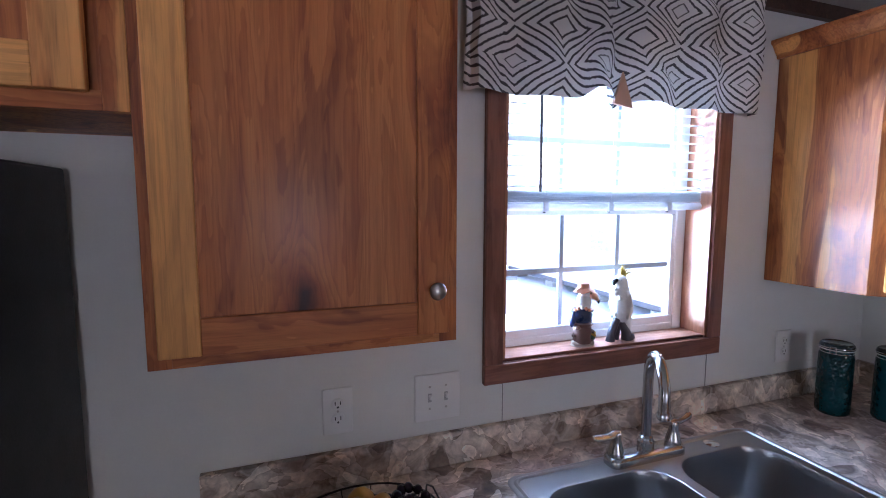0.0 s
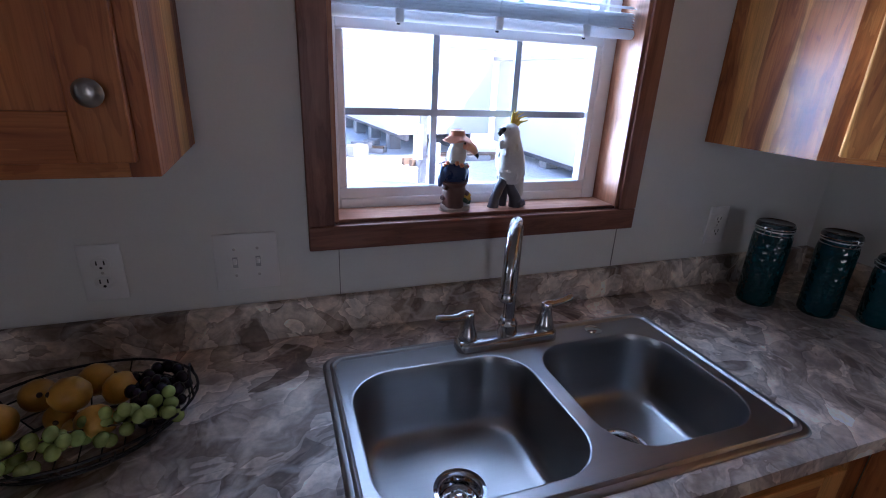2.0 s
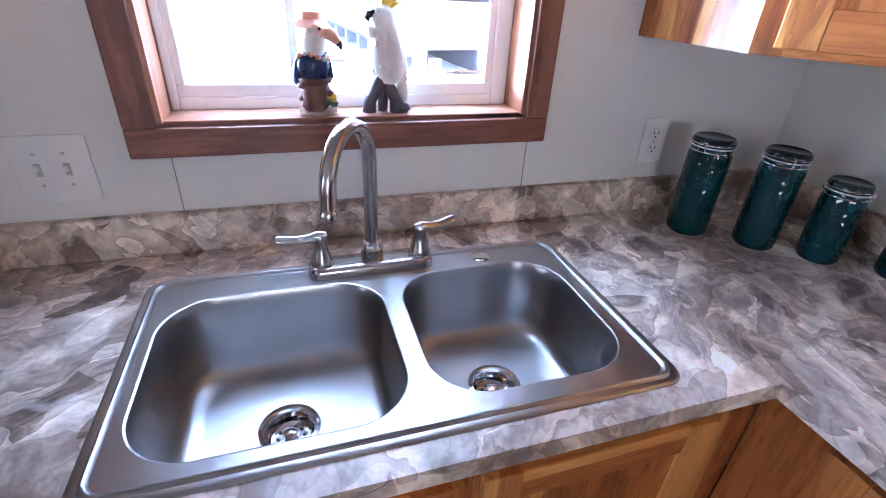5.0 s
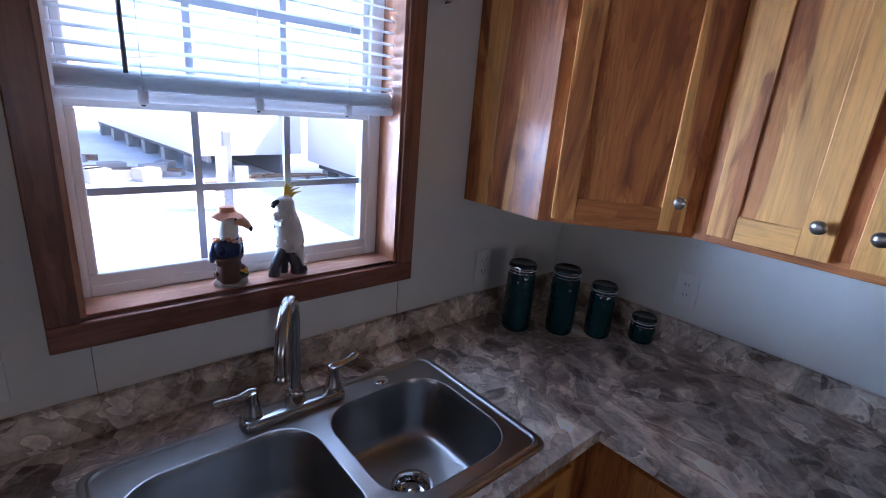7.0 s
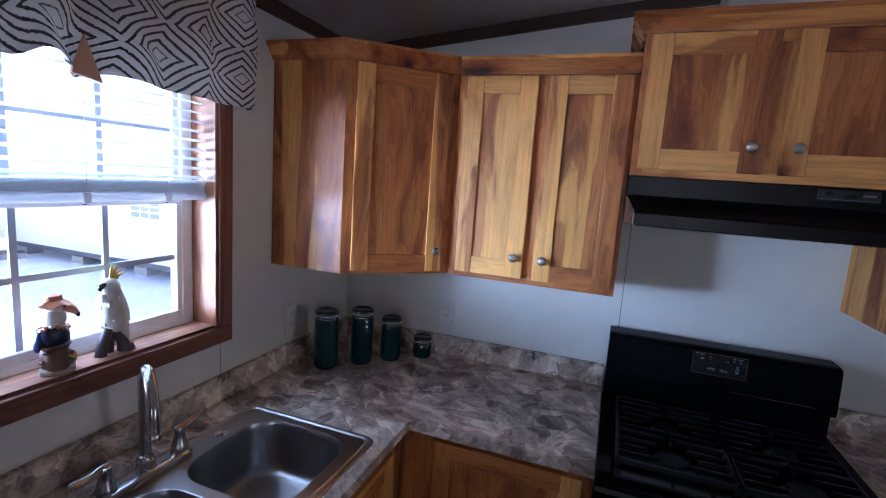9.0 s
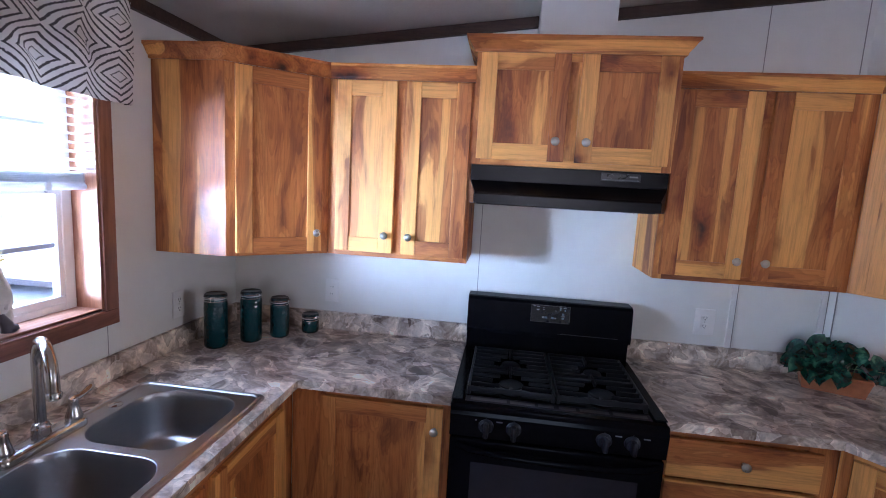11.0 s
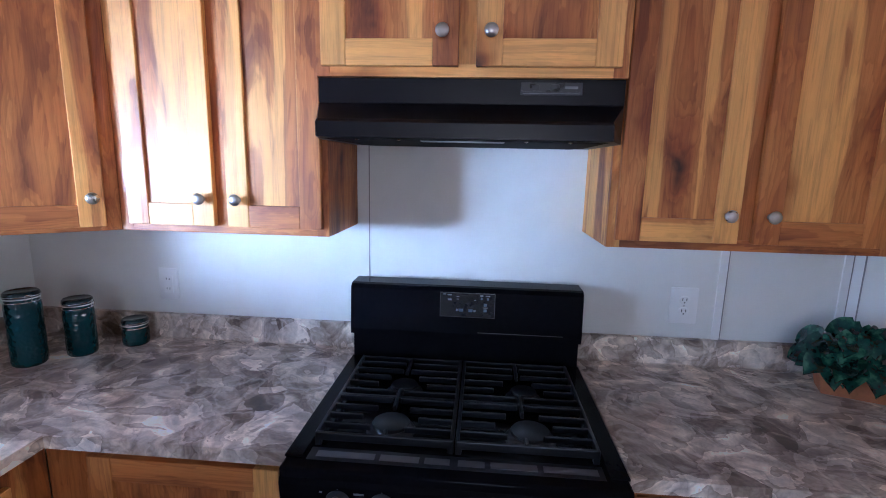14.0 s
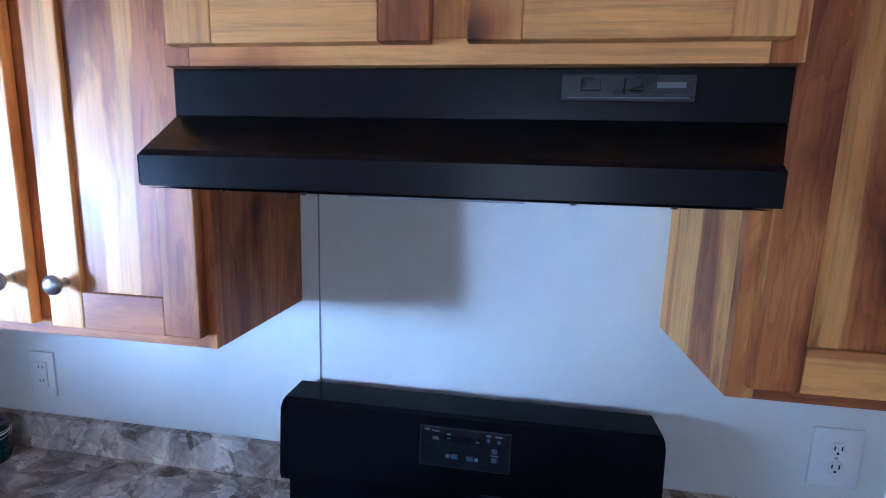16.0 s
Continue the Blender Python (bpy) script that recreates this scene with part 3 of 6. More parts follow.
def shaker_door(parent, x0, x1, z0, z1, y, tones, knob_at=None, stile=0.062, name="door"):
    """Overlay door whose back lies at y: recessed panel with stiles, rails and a knob."""
    t = 0.019
    d = part(name, box(x0 + stile - 0.006, x1 - stile + 0.006, y - t + 0.008, y - 0.004, z0 + stile - 0.006, z1 - stile + 0.006), wood_up, parent, tone=tones[4])
    part("stile", box(x0, x0 + stile, y - t, y, z0, z1, 0.0022), wood_up, d, tone=tones[0])
    part("stile", box(x1 - stile, x1, y - t, y, z0, z1, 0.0022), wood_up, d, tone=tones[1])
    part("rail", box(x0 + stile, x1 - stile, y - t + 0.0006, y, z1 - stile, z1, 0.0018), wood_flat, d, tone=tones[2])
    part("rail", box(x0 + stile, x1 - stile, y - t + 0.0006, y, z0, z0 + stile, 0.0018), wood_flat, d, tone=tones[3])
    if knob_at:
        knob(d, knob_at[0], y - t, knob_at[1])
    return d


CROWN = [(0.0, 0.0), (0.010, 0.0), (0.012, 0.010), (0.022, 0.022), (0.034, 0.040), (0.042, 0.046), (0.042, 0.056), (0.0, 0.056)]


def cabinet(name, label, m, w, z0, z1, depth, doors, group, tones=(0.5, 0.5, 0.5), crown=None, frame_edges=(0.035, 0.035, 0.03, 0.03), mullions=(), kick=0.0, hollow=False):
    """A cabinet unit in a frame of its own: x to the right along the wall, front towards -y."""
    c = thing(name, label, "cabinet", m, group)
    bot = z0 + kick
    if hollow:
        for b_ in (box(0, 0.016, -depth + 0.019, -0.002, bot, z1), box(w - 0.016, w, -depth + 0.019, -0.002, bot, z1), box(0.016, w - 0.016, -depth + 0.019, -0.018, bot, bot + 0.016), box(0.016, w - 0.016, -0.017, -0.002, bot, z1)):
            part("body_panel", b_, wood_up, c, tone=tones[0])
    else:
        part("body", box(0, w, -depth + 0.019, -0.002, bot, z1), wood_up, c, tone=tones[0])
    l, r, b, t = frame_edges
    part("frame_stile", box(0, l, -depth, -depth + 0.0188, bot, z1, 0.001), wood_up, c, tone=tones[1])
    part("frame_stile", box(w - r, w, -depth, -depth + 0.0188, bot, z1, 0.001), wood_up, c, tone=tones[2])
    for a, q in mullions:
        part("frame_stile", box(a, q, -depth + 0.0004, -depth + 0.0188, bot + b, z1 - t, 0.001), wood_up, c, tone=0.35)
    part("frame_rail", box(l, w - r, -depth + 0.0002, -depth + 0.0188, bot, bot + b, 0.001), wood_flat, c, tone=tones[1])
    part("frame_rail", box(l, w - r, -depth + 0.0002, -depth + 0.0188, z1 - t, z1, 0.001), wood_flat, c, tone=tones[2])
    if kick:
        part("toe_kick", box(0, w, -depth + 0.075, -depth + 0.09, z0, bot), wood_flat, c, tone=0.1)
    if crown:
        part("crown", sweep(crown, [(o, z1 + z) for o, z in CROWN]), wood_flat, c, tone=0.55)
    for spec in doors:
        shaker_door(c, *spec[:4], -depth - 0.001, *spec[4:])
    return c


UB, UT, UD = 1.357, 2.102, 0.305
DB, DT = 1.379, 2.096
KZ = 1.452
EAST = lambda y: pose(0, y, 0, 0, 0, -90)
UP = "upper kitchen cabinets"
LOW = "base kitchen cabinets"
# beside the window
cabinet("wall_cabinet", "hickory wall cabinet with one wide door beside the window", pose(-2.374, 0, 0), 0.526, UB, UT, UD + 0.01,
        [(0.019, 0.504, DB, DT, (0.95, 0.2, 0.4, 0.25, 0.38), (0.474, KZ + 0.012))], UP, (0.45, 0.4, 0.4), [(0, 0), (0, -0.315), (0.526, -0.315), (0.526, 0)])
# over the refrigerator
cabinet("fridge_cabinet", "short hickory cabinet above the black refrigerator", pose(-3.27, 0, 0), 0.894, 1.76, UT, UD + 0.005,
        [(0.02, 0.44, 1.785, DT, (0.5, 0.4, 0.5, 0.8, 0.35), (0.41, 1.84)), (0.455, 0.845, 1.785, DT, (0.5, 0.4, 0.5, 0.85, 0.3), (0.485, 1.84))], UP, (0.35, 0.3, 0.35))
# diagonal corner cabinet
cc = thing("corner_cabinet", "hickory diagonal corner wall cabinet with one door", "cabinet", None, UP)
P0, P1 = Vector((-0.568, -UD)), Vector((-UD, -0.622))
dl = (P1 - P0).length
dang = math.degrees(math.atan2(P1.y - P0.y, P1.x - P0.x))
part("body", prism([(-0.002, -0.002), (-0.568, -0.002), (-0.568, -UD), (P0.x + 0.010, P0.y + 0.012), (P1.x + 0.012, P1.y + 0.010), (-0.002, -0.622)], UB, UT), wood_up, cc, tone=0.42)
cm = pose(P0.x, P0.y, 0, 0, 0, dang)


def set_in(parent, m):
    """Turns all parts made since into the frame m."""
    for o in parent.children:
        if o.name.split(".")[0] != "body" and "crown" not in o.name:
            o.matrix_basis = m @ o.matrix_basis


part("frame_stile", box(0, 0.05, 0, 0.016, UB, UT, 0.001), wood_up, cc, tone=0.2)
part("frame_stile", box(dl - 0.05, dl, 0, 0.016, UB, UT, 0.001), wood_up, cc, tone=0.2)
part("frame_rail", box(0.05, dl - 0.05, 0.0004, 0.016, UB, UB + 0.03, 0.001), wood_flat, cc, tone=0.35)
part("frame_rail", box(0.05, dl - 0.05, 0.0004, 0.016, UT - 0.03, UT, 0.001), wood_flat, cc, tone=0.35)
shaker_door(cc, 0.035, dl - 0.035, DB - 0.008, DT, -0.001, (0.85, 0.7, 0.55, 0.35, 0.33), (dl - 0.062, KZ))
set_in(cc, cm)
part("crown", sweep([(-0.568, 0), (-0.568, -UD), (-UD, -0.622)], [(o, UT + z) for o, z in CROWN]), wood_flat, cc, tone=0.35)
# left of the range
cabinet("wall_cabinet", "two-door hickory wall cabinet over the counter", EAST(-0.623), 0.617, UB, UT, UD,
        [(0.037, 0.293, DB, DT, (0.75, 0.95, 0.75, 0.95, 0.6), (0.262, KZ + 0.004)), (0.332, 0.602, DB, DT, (0.75, 0.62, 0.8, 0.55, 0.55), (0.366, KZ + 0.004))], UP, (0.3, 0.2, 0.25), [(0, -UD), (0.617, -UD)], mullions=((0.27, 0.35),))
# over the range
cabinet("range_cabinet", "raised hickory cabinet above the range hood", EAST(-1.241), 0.757, 1.775, 2.20, 0.385,
        [(0.018, 0.354, 1.797, 2.196, (0.9, 0.55, 0.55, 0.95, 0.4), (0.316, 1.872)), (0.396, 0.736, 1.797, 2.196, (0.85, 0.7, 0.5, 0.85, 0.35), (0.430, 1.872))], UP, (0.5, 0.7, 0.7), [(0, 0), (0, -0.385), (0.757, -0.385), (0.757, 0)], mullions=((0.33, 0.42),))
# right of the range
fw = -1.999 - meet(UD)[1]
cabinet("wall_cabinet", "two-door hickory wall cabinet with dark streaks", EAST(-1.999), fw, UB, UT, UD,
        [(0.018, 0.325, DB, DT, (0.35, 0.85, 0.3, 0.85, 0.55), (0.293, KZ)), (0.364, fw - 0.035, DB, DT, (0.35, 0.4, 0.85, 0.4, 0.55), (0.397, KZ))], UP, (0.72, 0.35, 0.2), [(0, -UD), (fw, -UD)], mullions=((0.30, 0.39),))
# on the slanting wall
s0 = Vector((meet(UD)[0], meet(UD)[1] - CORNER_Y)).dot(dvec)
cabinet("wall_cabinet", "pale hickory wall cabinet on the slanting wall", diag_m @ pose(s0, 0, 0), 0.62, UB, UT, UD,
        [(0.055, 0.335, DB - 0.004, DT, (0.9, 0.7, 0.7, 0.9, 0.3), (0.302, KZ)), (0.35, 0.60, DB - 0.004, DT, (0.8, 0.7, 0.7, 0.8, 0.4), (0.385, KZ))], UP, (0.6, 0.75, 0.6), [(0, -UD), (0.62, -UD)], frame_edges=(0.06, 0.035, 0.03, 0.03))

# base cabinets
BD, BT = 0.61, 0.878
BDB, BDT = 0.135, 0.856
cabinet("base_cabinet", "hickory base cabinet beside the refrigerator", pose(-2.35, 0, 0), 0.60, 0, BT, BD,
        [(0.02, 0.29, BDB, BDT, (0.7, 0.5, 0.6, 0.6, 0.4), (0.26, 0.78)), (0.31, 0.58, BDB, BDT, (0.5, 0.7, 0.6, 0.6, 0.4), (0.34, 0.78))], LOW, kick=0.1)
cabinet("sink_cabinet", "hickory base cabinet with two doors under the sink", pose(-1.748, 0, 0), 1.136, 0, BT, BD,
        [(0.03, 0.56, BDB, 0.828, (0.7, 0.6, 0.6, 0.6, 0.45), (0.53, 0.73)), (0.605, 1.03, BDB, 0.828, (0.6, 0.75, 0.65, 0.6, 0.42), (0.66, 0.715))], LOW, (0.35, 0.3, 0.35), kick=0.1, hollow=True, frame_edges=(0.035, 0.115, 0.03, 0.06), mullions=((0.54, 0.625),))
cabinet("base_cabinet", "hickory base cabinet with a filler in the inner corner", EAST(-0.6106), 0.6339, 0, BT, BD,
        [(0.122, 0.602, BDB, 0.853, (0.45, 0.85, 0.4, 0.6, 0.4), (0.573, 0.767))], LOW, (0.35, 0.25, 0.3), kick=0.1, frame_edges=(0.135, 0.04, 0.03, 0.03))
dr = cabinet("drawer_cabinet", "hickory base cabinet with a stack of drawers", EAST(-2.004), meet(BD)[1] * -1 - 2.004, 0, BT, BD, [], LOW, (0.35, 0.3, 0.35), kick=0.1, frame_edges=(0.03, 0.10, 0.03, 0.03))
for z0, z1 in ((0.702, 0.845), (0.50, 0.688), (0.31, 0.486), (0.135, 0.296)):
    f = part("drawer_front", box(0.018, 0.525, -BD - 0.02, -BD - 0.001, z0, z1, 0.0025), wood_flat, dr, tone=0.6)
    knob(f, 0.272, -BD - 0.02, (z0 + z1) / 2 + 0.005)
sb = Vector((meet(BD)[0], meet(BD)[1] - CORNER_Y)).dot(dvec)
cabinet("base_cabinet", "pale hickory base cabinet on the slanting wall", diag_m @ pose(sb, 0, 0), 0.9, 0, BT, BD,
        [(0.04, 0.43, BDB, BDT - 0.004, (0.8, 0.7, 0.7, 0.6, 0.35), (0.40, 0.78)), (0.47, 0.86, BDB, BDT - 0.004, (0.7, 0.7, 0.7, 0.6, 0.4), (0.50, 0.78))], LOW, (0.4, 0.6, 0.5), kick=0.1)


# ---- sink ----
def rounded(x0, x1, y0, y1, r, n=8):
    pts = []
    for cx_, cy_, a in ((x1 - r, y1 - r, 0), (x0 + r, y1 - r, 90), (x0 + r, y0 + r, 180), (x1 - r, y0 + r, 270)):
        pts += [(cx_ + r * math.cos(radians(a + 90 * i / n)), cy_ + r * math.sin(radians(a + 90 * i / n))) for i in range(n + 1)]
    return pts


def loop_of(bm, pts, z):
    return [bm.verts.new((x, y, z)) for x, y in pts]


def bridge(bm, a, b):
    for i in range(len(a)):
        j = (i + 1) % len(a)
        bm.faces.new((a[i], a[j], b[j], b[i]))


sink = thing("kitchen_sink", "double-bowl brushed stainless steel drop-in sink", "sink", None)
RX0, RX1, RY0, RY1 = -1.643, -0.797, -0.607, -0.126
BOWLS = ((-1.600, -1.222, -0.560, -0.212), (-1.184, -0.848, -0.548, -0.212))
rim = bmesh.new()
rings = [loop_of(rim, rounded(RX0 + d, RX1 - d, RY0 + d, RY1 - d, 0.036 - d * 0.5), z) for d, z in ((0.0, CT + 0.0005), (0.002, CT + 0.003), (0.007, CT + 0.0042), (0.013, CT + 0.0042), (0.016, CT + 0.0072), (0.0185, CT + 0.0082), (0.021, CT + 0.0072), (0.024, CT + 0.0032), (0.027, CT + 0.0032))]
for a, b in zip(rings, rings[1:]):
    bridge(rim, a, b)
edges = [rim.edges.get((rings[-1][i], rings[-1][(i + 1) % len(rings[-1])])) for i in range(len(rings[-1]))]
for x0, x1, y0, y1 in BOWLS:
    lp = loop_of(rim, rounded(x0 - 0.004, x1 + 0.004, y0 - 0.004, y1 + 0.004, 0.094, 12), CT + 0.0032)
    edges += [rim.edges.new((lp[i], lp[(i + 1) % len(lp)])) for i in range(len(lp))]
bmesh.ops.triangle_fill(rim, edges=edges, use_beauty=True, use_dissolve=False)
part("rim", rim, steel, sink, smooth=True)
for x0, x1, y0, y1 in BOWLS:
    bm = bmesh.new()
    prof = [(-0.004, 0.0032), (-0.001, 0.002), (0.001, -0.003), (0.003, -0.02), (0.009, -0.132), (0.012, -0.148), (0.019, -0.159), (0.031, -0.1655), (0.048, -0.168), (0.075, -0.1705)]
    ls = [loop_of(bm, rounded(x0 + d, x1 - d, y0 + d, y1 - d, max(0.05, 0.09 - d * 0.3), 12), CT + z) for d, z in prof]
    for a, b in zip(ls, ls[1:]):
        bridge(bm, a, b)
    mx, my = (x0 + x1) / 2, (y0 + y1) / 2
    hole = [bm.verts.new((mx + 0.043 * math.cos(2 * math.pi * (i + 0.5) / len(ls[-1]) + 0.0), my + 0.043 * math.sin(2 * math.pi * (i + 0.5) / len(ls[-1])), CT - 0.176)) for i in range(len(ls[-1]))]
    bridge(bm, ls[-1], hole)
    bowl = part("bowl", bm, steel, sink, smooth=True)
    ring = lathe([(0.046, CT - 0.1755), (0.052, CT - 0.1735), (0.053, CT - 0.1718), (0.046, CT - 0.1712), (0.042, CT - 0.174), (0.040, CT - 0.180), (0.036, CT - 0.200), (0.030, CT - 0.205), (0.030, CT - 0.21), (0.040, CT - 0.21), (0.044, CT - 0.178)], 32, pose(mx, my, 0))
    part("drain", ring, bright_chrome, bowl, "polished chrome basket strainer", smooth=True)
    bm = lathe([(0.0, CT - 0.202), (0.034, CT - 0.2015), (0.034, CT - 0.199), (0.0, CT - 0.198)], 28, pose(mx, my, 0))
    st = part("strainer", bm, bright_chrome, bowl, smooth=True)
    for k in range(10):
        a = 2 * math.pi * k / 10
        add_m = pose(mx + 0.023 * math.cos(a), my + 0.023 * math.sin(a), 0)
        part("strainer_hole", lathe([(0.0, CT - 0.1975), (0.0032, CT - 0.1975), (0.0032, CT - 0.1982)], 8, add_m), plate_slot, bowl)
    part("strainer_knob", lathe([(0.004, CT - 0.2), (0.004, CT - 0.192), (0.013, CT - 0.190), (0.014, CT - 0.186), (0.010, CT - 0.183), (0.0, CT - 0.182)], 16, pose(mx, my, 0)), bright_chrome, bowl, smooth=True)
part("hole_cap", lathe([(0.021, CT + 0.0032), (0.021, CT + 0.0055), (0.014, CT + 0.0075), (0.0, CT + 0.008)], 24, pose(-0.985, -0.178, 0)), bright_chrome, sink, "chrome faucet hole cover", smooth=True)

# ---- faucet ----
FX, FY = -1.222, -0.168
faucet = thing("kitchen_faucet", "brushed nickel gooseneck faucet with two lever handles", "faucet", None)
fz = CT + 0.0035
bm = bmesh.new()
fl = [loop_of(bm, rounded(FX - 0.128 + d, FX + 0.126 - d, FY - 0.031 + d, FY + 0.029 - d, 0.022, 6), z) for d, z in ((0.0, fz), (0.0, fz + 0.016), (0.003, fz + 0.022), (0.008, fz + 0.0245))]
for a, b in zip(fl, fl[1:]):
    bridge(bm, a, b)
bm.faces.new(fl[-1])
bm.faces.new(fl[0][::-1])
part("base_plate", bm, chrome, faucet, smooth=True)
part("spout_collar", lathe([(0.021, fz + 0.024), (0.023, fz + 0.028), (0.022, fz + 0.045), (0.023, fz + 0.05), (0.019, fz + 0.055), (0.0185, fz + 0.062), (0.013, fz + 0.066)], 28, pose(FX, FY, 0)), chrome, faucet, smooth=True)
sdir = Vector((-0.52, -0.854, 0)).normalized()
R, ZA = 0.085, 1.146
path = [Vector((FX, FY, fz + 0.05)), Vector((FX, FY, 1.04))]
for i in range(19):
    a = math.pi * (1 - i / 18 * 1.0)
    path.append(Vector((FX, FY, ZA)) + sdir * (R + R * math.cos(a)) + Vector((0, 0, R * math.sin(a))))
end = path[-1]
path += [end + Vector((0, 0, -0.016)) + sdir * 0.001, end + Vector((0, 0, -0.030)) + sdir * 0.002]
part("spout", add_tube(bmesh.new(), path, [0.0135] * (len(path) - 1) + [0.0135], 20), chrome, faucet, smooth=True)
tip = path[-1]
part("aerator", lathe([(0.0, 0.010), (0.0135, 0.010), (0.0165, 0.006), (0.0165, -0.006), (0.013, -0.010), (0.0, -0.010)], 24, pose(tip.x, tip.y, tip.z)), chrome, faucet, smooth=True)
for s, ang in ((-1, 186), (1, 12)):
    hx = FX + s * 0.1
    h = part("handle", lathe([(0.0215, fz + 0.0245), (0.0225, fz + 0.030), (0.021, fz + 0.036), (0.0155, fz + 0.055), (0.0125, fz + 0.072), (0.0135, fz + 0.078), (0.011, fz + 0.086), (0.0, fz + 0.088)], 24, pose(hx, FY, 0)), chrome, faucet, smooth=True)
    d = Vector((math.cos(radians(ang)), math.sin(radians(ang)), 0))
    lever = [Vector((hx, FY, fz + 0.082)) + d * q + Vector((0, 0, w)) for q, w in ((-0.012, 0.001), (0.005, 0.003), (0.025, 0.0), (0.05, 0.001), (0.07, 0.005), (0.082, 0.008))]
    part("lever", add_tube(bmesh.new(), lever, [0.009, 0.0115, 0.009, 0.0085, 0.010, 0.006], 14, flat=0.45), chrome, h, smooth=True)

# ---- range ----
stove = thing("gas_range", "black freestanding gas range with four burners", "stove", EAST(-1.2455))
W = 0.752
part("body", box(0, W, -0.655, -0.02, 0.05, 0.885, 0.004), black_enamel, stove)
bm = bmesh.new()
add_box(bm, 0.0, W, -0.70, -0.06, 0.886, 0.916, 0.008, 3)
part("cooktop", bm, black_enamel, stove, smooth=True)
part("cooktop_rim", box(0.0, 0.042, -0.665, -0.10, 0.9165, 0.922, 0.002), black_enamel, stove)
part("cooktop_rim", box(W - 0.042, W, -0.665, -0.10, 0.9165, 0.922, 0.002), black_enamel, stove)
bm = side_prism([(-0.02, 0.9165), (-0.10, 0.9165), (-0.098, 1.005), (-0.135, 1.012), (-0.139, 1.03), (-0.1287, 1.165), (-0.119, 1.177), (-0.106, 1.180), (-0.03, 1.180), (-0.02, 1.171)], 0.004, W - 0.004)
bmesh.ops.bevel(bm, geom=[e for e in bm.edges if e.calc_face_angle(0) > radians(60)], offset=0.007, segments=3, profile=0.5, affect="EDGES")
bg = part("backguard", bm, black_enamel, stove)


def on_guard(x, z, out=0.0):
    """A point on the sloping face of the backguard."""
    y = -0.139 + (z - 1.03) / 0.148 * 0.011
    return (x, y - out, z)


def guard_plate(x0, x1, z0, z1, t, mat, name, parent, label=""):
    a, b = on_guard(x0, z0), on_guard(x1, z1)
    bm = side_prism([(a[1], z0), (a[1] - t, z0), (b[1] - t, z1), (b[1], z1)], x0, x1)
    return part(name, bm, mat, parent, label)


display_mat = plain("display_glass", (0.012, 0.013, 0.016), 0.12, relief=0)
mark_white = plain("printed_marks", (0.15, 0.165, 0.18), 0.5, relief=0)
mark_blue = plain("blue_buttons", (0.06, 0.10, 0.14), 0.4, relief=0)
panel_edge = plain("panel_edge", (0.02, 0.021, 0.023), 0.3, relief=0)
guard_plate(0.296, 0.472, 1.084, 1.163, 0.0015, panel_edge, "control_panel", bg, "black touch control panel with small marks")
guard_plate(0.298, 0.470, 1.086, 1.161, 0.002, display_mat, "control_face", bg)
guard_plate(0.345, 0.415, 1.136, 1.157, 0.0026, black_glass, "clock_display", bg)
for x0, x1, z0, z1, mt in ((0.305, 0.315, 1.156, 1.159, mark_white), (0.320, 0.334, 1.154, 1.157, mark_white), (0.321, 0.333, 1.138, 1.144, mark_white), (0.349, 0.357, 1.150, 1.152, mark_white), (0.349, 0.357, 1.142, 1.144, mark_white),
                           (0.405, 0.412, 1.140, 1.142, mark_white), (0.424, 0.434, 1.154, 1.158, mark_white), (0.442, 0.456, 1.154, 1.157, mark_white), (0.426, 0.432, 1.144, 1.150, mark_blue), (0.446, 0.452, 1.142, 1.149, mark_blue),
                           (0.436, 0.446, 1.122, 1.131, mark_blue), (0.436, 0.446, 1.104, 1.113, mark_blue), (0.434, 0.449, 1.1165, 1.1185, mark_white), (0.348, 0.356, 1.104, 1.111, mark_white), (0.358, 0.371, 1.103, 1.112, mark_blue),
                           (0.388, 0.401, 1.102, 1.111, mark_blue), (0.404, 0.411, 1.103, 1.109, mark_white)):
    guard_plate(x0, x1, z0, z1, 0.0031, mt, "control_mark", bg)
guard_plate(0.42, 0.69, 1.034, 1.036, 0.0012, panel_edge, "trim_line", bg)
# vent strip in front of the grates
bm = box(0.05, W - 0.05, -0.668, -0.622, 0.9165, 0.9175)
vent = part("vent_strip", bm, black_matte, stove)
slot_grey = plain("vent_slot_light", (0.13, 0.125, 0.13), 0.4, 0.2, relief=0)
for x0, x1 in ((0.068, 0.20), (0.212, 0.30), (0.312, 0.368), (0.386, 0.445), (0.458, 0.56), (0.573, 0.69)):
    part("vent_slot", box(x0, x1, -0.656, -0.634, 0.9176, 0.9182), slot_grey, vent)
